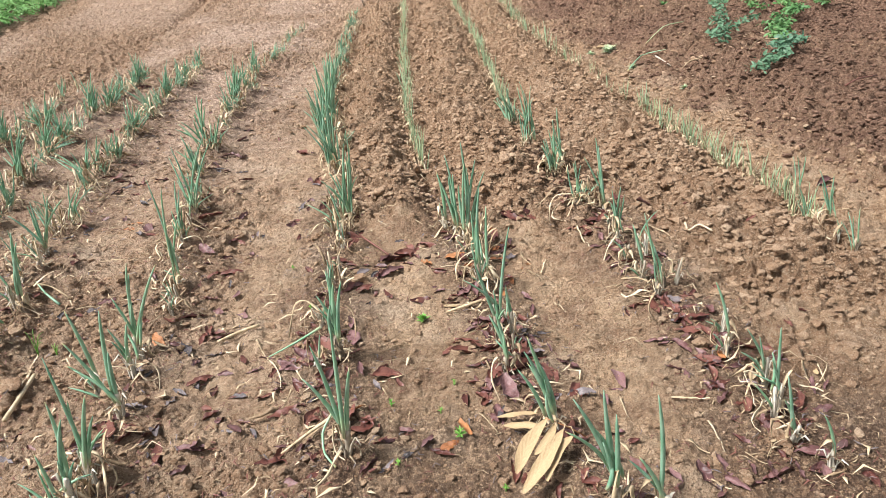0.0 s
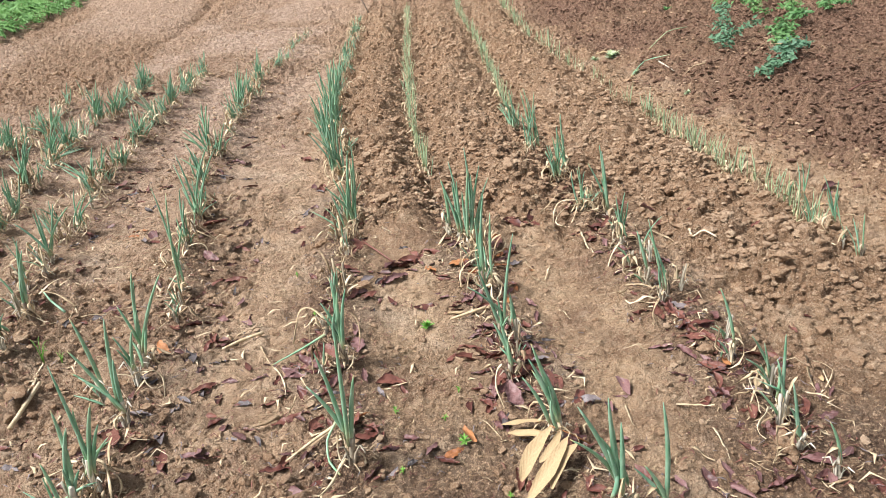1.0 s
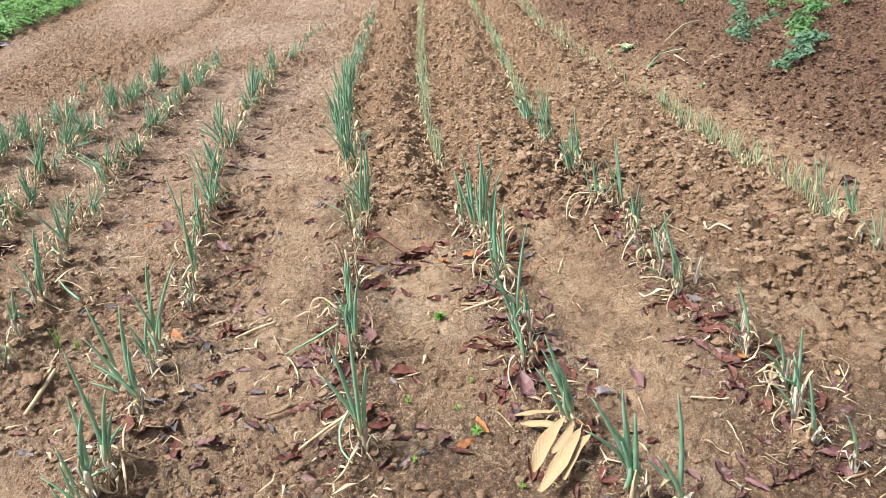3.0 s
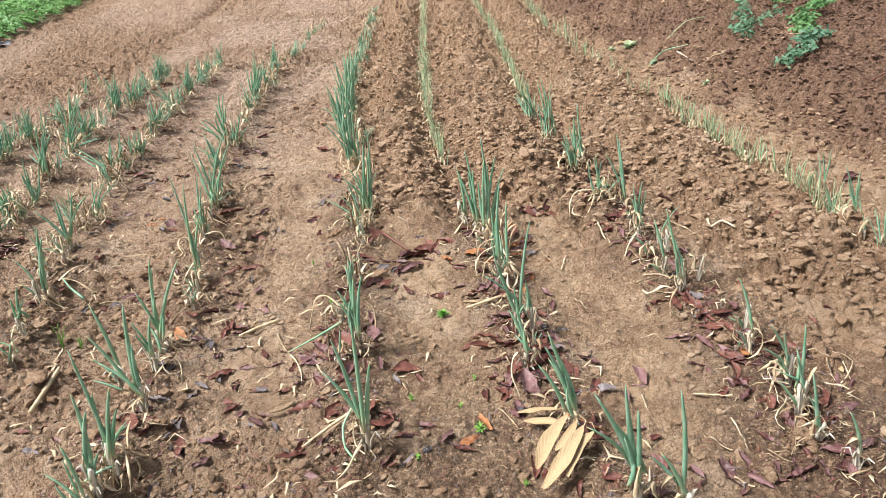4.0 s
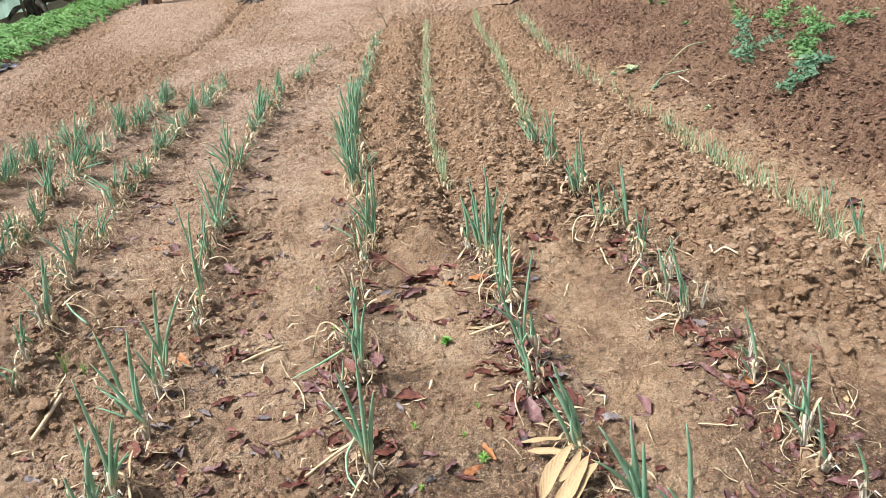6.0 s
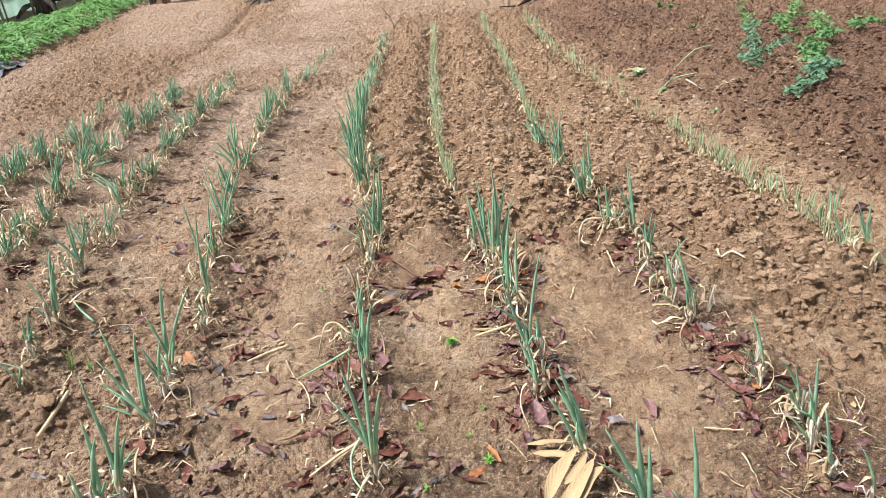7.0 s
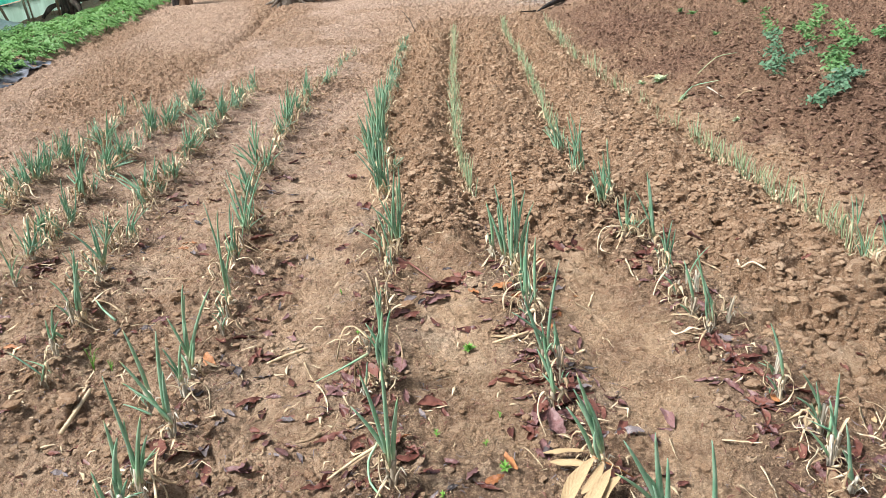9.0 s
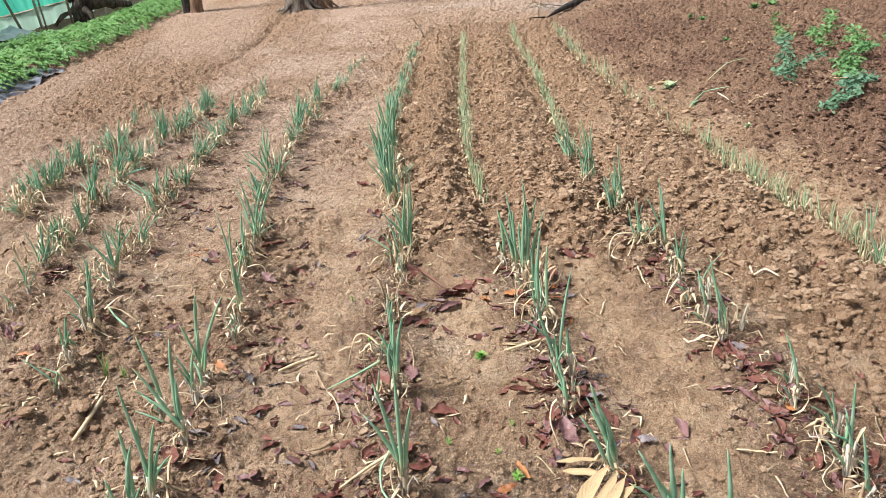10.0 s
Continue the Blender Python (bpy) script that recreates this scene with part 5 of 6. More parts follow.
strand([(0.71, 3.47, 0.05), (0.67, 3.36, 0.02), (0.64, 3.30, 0.01)], 0.0040)
strand([(-0.98, 1.75, 0.07), (-0.94, 1.74, 0.07), (-0.91, 1.67, 0.04), (-0.90, 1.63, 0.01)], 0.0050)
strand([(-0.97, 1.75, 0.06), (-0.91, 1.72, 0.05), (-0.89, 1.70, 0.02), (-0.90, 1.66, 0.01)], 0.0040)
strand([(-1.02, 1.74, 0.07), (-1.05, 1.75, 0.07), (-1.07, 1.73, 0.03), (-1.04, 1.68, 0.01)], 0.0050)
strand([(-1.00, 2.19, 0.06), (-0.98, 2.23, 0.06), (-0.94, 2.21, 0.04), (-0.92, 2.13, 0.01)], 0.0040)
strand([(-0.33, 2.49, 0.07), (-0.30, 2.47, 0.06), (-0.29, 2.42, 0.02), (-0.29, 2.37, 0.01)], 0.0050)
strand([(-0.27, 1.72, 0.04), (-0.29, 1.69, 0.03), (-0.30, 1.65, 0.02), (-0.34, 1.62, 0.01)], 0.0050)
strand([(-0.24, 1.74, 0.05), (-0.22, 1.74, 0.03), (-0.22, 1.73, 0.01)], 0.0050)
strand([(-1.67, 2.88, 0.06), (-1.62, 2.89, 0.05), (-1.56, 2.86, 0.03), (-1.54, 2.86, 0.01)], 0.0050)
strand([(-1.68, 2.87, 0.05), (-1.66, 2.94, 0.07), (-1.65, 3.00, 0.06)], 0.0050)
strand([(-1.67, 2.73, 0.03), (-1.75, 2.81, 0.06), (-1.86, 2.85, 0.04)], 0.0050)
strand([(0.93, 1.76, 0.04), (0.91, 1.82, 0.05), (0.89, 1.84, 0.04), (0.90, 1.83, 0.01)], 0.0050)
strand([(0.94, 1.77, 0.04), (0.92, 1.77, 0.03), (0.89, 1.77, 0.01)], 0.0050)
strand([(0.96, 1.87, 0.05), (0.96, 1.92, 0.06), (0.95, 1.97, 0.05), (0.93, 1.93, 0.01)], 0.0050)
strand([(0.96, 1.86, 0.04), (0.94, 1.90, 0.03), (0.92, 1.93, 0.01)], 0.0050)
strand([(0.82, 2.48, 0.04), (0.79, 2.44, 0.04), (0.77, 2.40, 0.02), (0.78, 2.33, 0.01)], 0.0050)
strand([(0.82, 2.53, 0.05), (0.79, 2.59, 0.05), (0.74, 2.67, 0.01)], 0.0050)
strand([(0.77, 2.91, 0.06), (0.80, 2.89, 0.06), (0.81, 2.82, 0.01)], 0.0040)
strand([(0.78, 2.93, 0.06), (0.73, 2.87, 0.05), (0.71, 2.84, 0.01)], 0.0040)
strand([(0.33, 1.73, 0.06), (0.33, 1.82, 0.07), (0.27, 1.92, 0.04), (0.25, 1.86, 0.01)], 0.0040)
strand([(0.20, 2.10, 0.06), (0.18, 2.08, 0.06), (0.17, 2.03, 0.03), (0.19, 1.94, 0.01)], 0.0040)
strand([(0.23, 2.22, 0.06), (0.26, 2.28, 0.07), (0.28, 2.26, 0.05), (0.26, 2.25, 0.01)], 0.0040)
strand([(-1.14, 3.20, 0.07), (-1.10, 3.24, 0.07), (-1.07, 3.24, 0.05), (-1.07, 3.23, 0.01)], 0.0040)
strand([(-1.16, 3.13, 0.06), (-1.26, 3.25, 0.06), (-1.30, 3.23, 0.04), (-1.23, 3.13, 0.01)], 0.0040)
strand([(-1.17, 3.40, 0.05), (-1.11, 3.37, 0.04), (-1.07, 3.38, 0.01)], 0.0040)
strand([(-1.29, 4.17, 0.06), (-1.28, 4.32, 0.07), (-1.25, 4.38, 0.05)], 0.0040)
strand([(-1.45, 5.52, 0.07), (-1.40, 5.61, 0.07), (-1.40, 5.47, 0.02)], 0.0040)
strand([(1.70, 3.13, 0.03), (1.71, 3.05, 0.01), (1.73, 3.00, 0.01)], 0.0050)
strand([(1.77, 3.11, 0.06), (1.76, 3.13, 0.08), (1.76, 3.14, 0.01)], 0.0030)
for spot in [
    (-3.62, 5.90, -3.60, 6.15, 0.0110), (-3.66, 6.01, -3.57, 6.07, 0.0090), (-3.55, 5.86, -3.50, 6.01, 0.0080),
    (-1.54, 5.59, -1.42, 5.82, 0.0050), (-1.50, 2.80, -1.40, 2.82, 0.0070), (-1.14, 2.72, -1.02, 2.67, 0.0050),
    (-1.00, 2.67, -0.90, 2.67, 0.0050), (-0.80, 2.47, -0.73, 2.52, 0.0040), (-0.78, 2.11, -0.73, 2.14, 0.0040),
    (-0.67, 2.13, -0.63, 2.19, 0.0040), (-0.48, 2.11, -0.49, 2.00, 0.0040), (-0.67, 2.45, -0.59, 2.29, 0.0040),
    (-0.19, 2.26, -0.07, 2.21, 0.0030), (0.64, 2.47, 0.69, 2.44, 0.0030), (0.46, 2.57, 0.49, 2.49, 0.0040),
    (0.38, 2.36, 0.43, 2.35, 0.0030), (1.21, 2.10, 1.25, 2.05, 0.0050), (1.20, 1.96, 1.24, 1.93, 0.0040),
    (0.83, 1.66, 0.88, 1.60, 0.0040)]:
    straw(*spot)

# ---- near single things ----
M_PEA = leaf_green("pea_leaf", (0.12, 0.22, 0.12), (0.05, 0.13, 0.075), (0.085, 0.185, 0.085), (0.19, 0.29, 0.19), 0.5, 0.3, 0.12)
M_PEA_LIGHT = leaf_green("young_pea_leaf", (0.13, 0.26, 0.08), (0.05, 0.15, 0.04), (0.10, 0.22, 0.06), (0.20, 0.33, 0.14), 0.5, 0.3, 0.12)
M_CROP = leaf_green("crop_leaf", (0.07, 0.18, 0.03), (0.085, 0.23, 0.05), (0.145, 0.32, 0.07), (0.34, 0.52, 0.24), 0.5, 0.35, 0.25)
M_WEED = leaf_green("weed_leaf", (0.16, 0.30, 0.06), (0.10, 0.27, 0.04), (0.16, 0.33, 0.055), (0.24, 0.40, 0.11), 0.6, 0.2)


def leaflet(base, tip, up, wide, cup=0.25, n=4):
    """A small ovate leaf, folded a little along its rib: verts, faces, along."""
    d = tip - base
    side = d.cross(up)
    side = side.normalized() if side.length > 1e-6 else Vector((1, 0, 0))
    nrm = side.cross(d).normalized()
    verts, faces, along = [], [], []
    for i in range(n + 1):
        t = i / n
        w = wide * math.sin(math.pi * (0.06 + 0.90 * t) ** 0.8)
        c = base + d * t - nrm * (0.12 * d.length * t * t)
        verts += [c - side * w + nrm * w * cup, c, c + side * w + nrm * w * cup]
        along += [0.3 + 0.5 * t] * 3
    for i in range(n):
        for k in (0, 1):
            faces.append((i * 3 + k, i * 3 + k + 1, i * 3 + 4 + k, i * 3 + 3 + k))
    return verts, faces, along


def weed(x, y, size, blades, label, name="weed", material=None, low=0.25):
    r = random.Random(int(x * 100) + 77)
    material = material or M_WEED
    pieces = []
    for k in range(blades):
        a = k * 2.4 + r.uniform(-0.5, 0.5)
        e = r.uniform(low, low + 0.85)
        d = Vector((math.cos(a) * math.cos(e), math.sin(a) * math.cos(e), math.sin(e)))
        b = Vector((0, 0, 0.004 + 0.012 * e))
        pieces.append(leaflet(b, b + d * size * r.uniform(0.7, 1.1), Vector((0, 0, 1)), size * 0.16))
    v, f, al = joined(pieces)
    root = tagged(new(name), label, "weed", "weeds")
    root.location = (x, y, ground_at(x, y))
    child("foliage", mesh_from("foliage", v, f, material, True, along=al), root)
    v, f, al = tube([Vector((0, 0, -0.01)), Vector((0, 0, 0.012)), Vector((0.001, 0, 0.022))], [0.002, 0.002, 0.001], 6)
    child("stem", mesh_from("stem", v, f, material, True, along=al), root)


weed(-0.05, 2.52, 0.032, 22, "small bright green rosette weed in sandy soil")
weed(0.06, 1.84, 0.026, 13, "small bright green weed seedling beside dead leaves")
for k, (x, y) in enumerate(((-0.62, 3.0), (-0.15, 2.0), (0.05, 2.1), (-0.12, 1.72), (0.17, 1.62), (-0.5, 2.65), (0.0, 1.95))):
    weed(x + 0.001 * k, y, 0.014, 7, "tiny pale green sprout in sandy soil", "sprout")


def grass_tuft(x, y, n, high):
    r = random.Random(int(y * 100))
    root = tagged(new("grass_tuft"), "thin yellow-green grass blades growing in bare soil", "grass", "weeds")
    root.location = (x, y, ground_at(x, y))
    for k in range(n):
        a = r.uniform(0, 6.28)
        h = high * r.uniform(0.5, 1)
        out = r.uniform(0.2, 0.9) * h
        v, f, al = tube(bezier(Vector((0, 0, -0.005)), Vector((0.2 * out * math.cos(a), 0.2 * out * math.sin(a), h)), Vector((out * math.cos(a), out * math.sin(a), h * 0.8)), 7),
                        [0.0016, 0.0017, 0.0016, 0.0014, 0.0012, 0.0008, 0.0002], 5)
        child("blade", mesh_from("blade", v, f, M_WEED, True, along=al), root)


grass_tuft(-1.52, 2.5, 6, 0.11)
grass_tuft(-1.45, 2.5, 6, 0.05)


def stalk(name, label, pts, r0, r1, material, sides=7, group=""):
    """A stalk lying on the soil along pts (x, y, height above the soil)."""
    x0, y0 = pts[0][0], pts[0][1]
    z0 = ground_at(x0, y0)
    line = [Vector((x - x0, y - y0, max(form_at(x, y) + 0.012, ground_at(x, y)) - z0 + h + 0.003)) for x, y, h in pts]
    fine = []
    for i in range(len(line) - 1):
        for t in (0, 0.34, 0.67):
            fine.append(line[i].lerp(line[i + 1], t))
    fine.append(line[-1])
    for i in range(1, len(fine) - 1):
        fine[i] = fine[i] * 0.5 + (fine[i - 1] + fine[i + 1]) * 0.25
    n = len(fine)
    v, f, al = tube(fine, [r0 + (r1 - r0) * i / (n - 1) for i in range(n)], sides)
    ob = tagged(new(name, mesh_from(name, v, f, material, True, along=al)), label, "stalk", group)
    ob.location = (x0, y0, z0)
    return ob


stalk("onion_stalk", "fallen green onion leaf lying beside its clump", [(-0.41, 2.38, 0.05), (-0.5, 2.34, 0.03), (-0.6, 2.3, 0.005)], 0.0055, 0.002, M_ONION)
stalk("onion_stalk", "fallen grey-green onion leaf on sandy soil", [(-1.72, 2.96, 0.02), (-1.65, 2.88, 0.015), (-1.57, 2.82, 0.005)], 0.003, 0.006, M_ONION)
stalk("onion_stalk", "curled green onion leaf hanging to the soil", [(-0.31, 1.86, 0.06), (-0.34, 1.82, 0.03), (-0.33, 1.76, 0.0), (-0.29, 1.70, 0.0)], 0.004, 0.003, M_ONION)
stalk("onion_stalk", "pale cut onion stalk lying on dark humus", [(2.33, 6.91, 0.03), (2.1, 6.75, 0.03), (1.91, 6.6, 0.01)], 0.005, 0.003, M_SEEDLING)
stalk("onion_stalk", "uprooted green onion stalk lying below the bank", [(1.99, 6.27, 0.02), (1.8, 6.38, 0.03), (1.63, 6.09, 0.0)], 0.003, 0.006, M_ONION)
stalk("onion_stalk", "short pale onion stalk lying below the bank", [(1.89, 6.23, 0.02), (1.9, 6.05, 0.02), (1.92, 5.91, 0.0)], 0.007, 0.003, M_HUSK)
stalk("straw_stalk", "bent tan stalk lying on dark humus", [(2.11, 5.76, 0.01), (2.03, 5.8, 0.015), (1.95, 5.73, 0.0)], 0.005, 0.002, M_STRAW)
stalk("straw_stalk", "thin tan stalk trailing on dark humus", [(2.75, 5.72, 0.06), (2.55, 5.85, 0.06), (2.42, 5.66, 0.0)], 0.004, 0.002, M_STRAW)
stalk("twig", "thin dark twig lying on dark humus", [(2.6, 4.6, 0.0), (2.75, 4.72, 0.02), (2.9, 4.78, 0.0)], 0.006, 0.003, M_DEAD[0])
stalk("twig", "thin dark twig lying on sandy soil", [(-0.34, 3.22, 0.02), (-0.24, 3.1, 0.01), (-0.2, 3.05, 0.0)], 0.005, 0.003, M_DEAD[0])


stalk("straw_stalk", "thick pale dry onion stalk lying on sandy soil", [(-1.44, 2.32, 0.012), (-1.43, 2.19, 0.010), (-1.42, 2.07, 0.006)], 0.0065, 0.008, M_STRAW)
stalk("straw_stalk", "straight pale broken stalk lying on sandy soil", [(-0.67, 2.52, 0.012), (-0.74, 2.49, 0.008), (-0.81, 2.44, 0.006)], 0.0068, 0.005, M_STRAW)
stalk("straw_stalk", "bent straw-coloured leaf reaching out from its clump", [(-0.30, 1.88, 0.04), (-0.38, 1.85, 0.02), (-0.46, 1.79, 0.006)], 0.0065, 0.003, M_STRAW)
stalk("straw_stalk", "short pale stalk lying among dead leaves", [(-0.52, 2.00, 0.008), (-0.55, 1.97, 0.008), (-0.59, 1.96, 0.006)], 0.006, 0.004, M_STRAW)
stalk("straw_stalk", "pale flattened stalk lying beside the onion row", [(0.18, 2.53, 0.012), (0.11, 2.52, 0.010), (0.04, 2.51, 0.008)], 0.006, 0.005, M_STRAW)
stalk("straw_stalk", "curled pale leaf lying on crumbled soil", [(1.11, 3.04, 0.012), (1.10, 2.97, 0.012), (1.15, 2.98, 0.012), (1.19, 2.93, 0.008)], 0.005, 0.004, M_STRAW)


def crossed_straws(x, y):
    root = tagged(new("crossed_straws"), "two pale dry leaf straps crossed upright in the row", "straw", "loose straw")
    root.location = (x, y, ground_at(x, y))
    for a, b in (((-0.06, 0, 0.085), (0.03, 0.01, 0.0)), ((0.055, 0.01, 0.085), (-0.035, 0, -0.003))):
        a, b = Vector(a), Vector(b)
        v, f, al = ribbon(bezier(a, (a + b) / 2 + Vector((0, 0.01, 0.01)), b, 6), [0.003, 0.007, 0.008, 0.007, 0.006, 0.003], 0.4)
        child("strap", mesh_from("strap", v, f, M_STRAW, True, along=al), root)


crossed_straws(-2.2, 4.13)


def yellow_spray():
    """Long pale leaves still on one twig, fallen across the row."""
    x0, y0 = 0.36, 1.735
    z0 = ground_at(x0, y0)
    root = tagged(new("fallen_spray"), "fallen spray of long dry yellow leaves on a twig", "dead leaf")
    root.location = (x0, y0, z0)
    for k, (ax, ay, az, bx, by, bz, wide) in enumerate((
            (0.175, 1.845, 0.015, 0.305, 1.815, 0.04, 0.6), (0.19, 1.81, 0.01, 0.305, 1.775, 0.025, 0.6), (0.205, 1.62, 0.005, 0.31, 1.77, 0.055, 0.62),
            (0.26, 1.66, 0.03, 0.33, 1.75, 0.055, 0.8), (0.215, 1.55, 0.005, 0.345, 1.715, 0.06, 0.62), (0.28, 1.58, 0.012, 0.375, 1.705, 0.05, 0.75))):
        a, b = Vector((ax - x0, ay - y0, az)), Vector((bx - x0, by - y0, bz))
        d = b - a
        turn = math.degrees(math.atan2(d.y, d.x))
        tilt = -math.degrees(math.atan2(d.z, math.hypot(d.x, d.y)))
        m = Matrix.Translation((a + b) / 2) @ pose(0, 0, 0, 0, 0, turn) @ pose(0, 0, 0, uni(-10, 10), tilt, 0) @ Matrix.Diagonal((d.length * 1.02, d.length * wide, d.length * 0.55, 1))
        child("leaf", DEAD[4][k], root, "", m)
        v, f, al = tube([b, b.lerp(Vector((0, 0, 0.06)), 0.5) + Vector((0, 0, 0.012)), Vector((0.0, 0, 0.055))], [0.0012, 0.0014, 0.0018], 5)
        child("leaf_stalk", mesh_from("leaf_stalk", v, f, M_STRAW, True, along=al), root)
    v, f, al = tube([Vector((-0.06, 0.02, 0.075)), Vector((0, 0, 0.055)), Vector((0.05, -0.005, 0.02))], [0.001, 0.002, 0.0025], 6)
    child("twig", mesh_from("twig", v, f, M_DEAD[2], True, along=al), root)


yellow_spray()
dead_leaf(1.84, 3.33, 10, 0.10, 4)
dead_leaf(1.2, 2.02, 80, 0.07, 4)
dead_leaf(1.62, 7.0, 20, 0.2, 4)
build_litter()


# ---- peas on the bank ----
def pea_plant(pts, count, seed, label, green):
    r = random.Random(seed)
    x0, y0 = pts[0][0], pts[0][1]
    z0 = ground_at(x0, y0)
    line = [Vector((x - x0, y - y0, form_at(x, y) + 0.03 - z0 + 0.4 * h)) for x, y, h in pts]
    fine = []
    for i in range(len(line) - 1):
        for t in (0, 0.25, 0.5, 0.75):
            fine.append(line[i].lerp(line[i + 1], t) + Vector((r.uniform(-0.05, 0.05), r.uniform(-0.05, 0.05), r.uniform(-0.01, 0.03))))
    fine.append(line[-1])
    root = tagged(new("pea_plant"), label, "pea plant", "peas on the bank")
    root.location = (x0, y0, z0)
    n = len(fine)
    v, f, al = tube(fine, [0.004 - 0.0022 * i / (n - 1) for i in range(n)], 6)
    child("stem", mesh_from("stem", v, f, green, True, along=al), root)
    pieces = []
    for k in range(int(count * 3.2)):
        i = r.randrange(n - 1)
        c = fine[i].lerp(fine[i + 1], r.random())
        a = r.uniform(0, 6.28)
        out = Vector((math.cos(a), math.sin(a), r.uniform(-0.1, 0.9)))
        b = c + out * r.uniform(0.005, 0.075)
        b.z = max(b.z, line[0].z - 0.02)
        size = r.uniform(0.02, 0.055)
        e = r.uniform(0, 6.28)
        tip = b + Vector((math.cos(e), math.sin(e), r.uniform(-0.7, 0.9))).normalized() * size
        pieces.append(leaflet(b, tip, Vector((r.uniform(-1.2, 1.2), r.uniform(-1.4, 0.8), 1)), size * r.uniform(0.16, 0.28), 0.3))
    v, f, al = joined(pieces)
    child("foliage", mesh_from("foliage", v, f, green, True, along=al), root)
    for k in range(4):
        c = fine[r.randrange(n)]
        a = r.uniform(0, 6.28)
        v, f, al = tube(bezier(c, c + Vector((0.05 * math.cos(a), 0.05 * math.sin(a), 0.06)), c + Vector((0.11 * math.cos(a), 0.11 * math.sin(a), 0.0)), 6), [0.0012] * 6, 4)
        child("tendril", mesh_from("tendril", v, f, green, True, along=al), root)


PEA = "sprawling pea plant with blue-green leaves on dark humus"
for k, (pts, count) in enumerate((
        ([(2.37, 6.07, 0), (2.45, 6.35, 0.06), (2.55, 6.75, 0.08)], 60), ([(2.55, 6.75, 0), (2.78, 7.3, 0.08), (2.97, 7.82, 0.1)], 48),
        ([(2.97, 7.82, 0), (3.13, 8.43, 0.1), (3.44, 9.32, 0.12)], 40), ([(2.47, 6.36, 0), (2.65, 6.52, 0.04), (2.92, 6.83, 0.06)], 40),
        ([(3.17, 7.28, 0), (3.2, 7.7, 0.1), (3.35, 8.1, 0.12)], 60), ([(3.3, 7.7, 0), (3.6, 8.3, 0.12), (3.9, 8.97, 0.2)], 70),
        ([(3.31, 6.96, 0), (3.5, 7.4, 0.08), (3.73, 8.0, 0.12)], 75), ([(2.99, 6.54, 0), (3.2, 6.75, 0.08), (3.45, 7.0, 0.1)], 80),
        ([(2.89, 6.21, 0), (2.95, 6.4, 0.06), (3.1, 6.6, 0.06)], 60), ([(2.71, 5.75, 0), (2.75, 5.95, 0.08), (2.85, 6.2, 0.1)], 50),
        ([(2.52, 5.40, 0), (2.62, 5.6, 0.1), (2.85, 5.74, 0.08)], 100), ([(2.26, 5.13, 0), (2.38, 5.22, 0.05), (2.52, 5.38, 0.08)], 55),
        ([(3.77, 7.3, 0), (3.9, 7.5, 0.05), (4.1, 7.5, 0.05)], 60))):
    pea_plant(pts, count, 50 + k, PEA if k in (0, 1, 3, 10, 11) else "sprawling pea plant with bright green leaves on dark humus", M_PEA if k in (0, 1, 3, 10, 11) else M_PEA_LIGHT)
for k, (x, y, s) in enumerate(((3.61, 10.59, 0.14), (3.97, 10.98, 0.16), (2.75, 9.91, 0.12), (2.62, 10.0, 0.08), (2.59, 8.39, 0.1), (1.62, 6.79, 0.09), (1.66, 6.85, 0.1), (1.7, 6.22, 0.06), (1.85, 5.35, 0.05), (1.5, 6.9, 0.07))):
    weed(x, y, s * 0.75, 34, "leafy green weed sprawling on the soil", "weed", M_SEEDLING if k > 4 else M_PEA_LIGHT, 0.05)

# ---- leafy crop bed with plastic film ----
def crop_shape(kind):
    r = random.Random(2000 + kind)
    pieces = []
    for k in range(19):
        a, e = k * 2.4 + r.uniform(-0.3, 0.3), math.acos(r.uniform(0.02, 1.0))
        tip = Vector((0.25 * math.sin(e) * math.cos(a), 0.25 * math.sin(e) * math.sin(a), 0.05 + 0.145 * math.cos(e) * r.uniform(0.75, 1.1)))
        way = (Vector((tip.x, tip.y, 0)).normalized() + Vector((0, 0, -0.45 + r.uniform(-0.2, 0.3)))).normalized()
        side = way.cross(Vector((0, 0, 1))).normalized()
        size = r.uniform(0.055, 0.085)
        for j in range(7):
            t, flank = (j // 2) * 0.33, (0 if j == 6 else 1 if j % 2 else -1)
            c = tip + way * (0.10 * (t - 0.6))
            d = (way * (0.9 if flank == 0 else 0.6) + side * 0.75 * flank + Vector((0, 0, r.uniform(-0.25, 0.15)))).normalized()
            pieces.append(leaflet(c, c + d * size * r.uniform(0.8, 1.1), Vector((r.uniform(-0.3, 0.3), r.uniform(-0.3, 0.3), 1)), size * 0.27, 0.3, 2))
    v, f, al = joined(pieces)
    root = new("crop_plant")
    child("foliage", mesh_from("foliage", v, f, M_CROP, True, along=al), root)
    v, f, al = tube([Vector((0, 0, -0.02)), Vector((0.01, 0, 0.1)), Vector((0, 0.01, 0.18))], [0.012, 0.01, 0.006], 6)
    child("stem", mesh_from("stem", v, f, M_CROP, True, along=al), root)
    return tagged(root, "low bushy bright green leafy crop plant in a bed", "crop plant", "leafy crop beds")


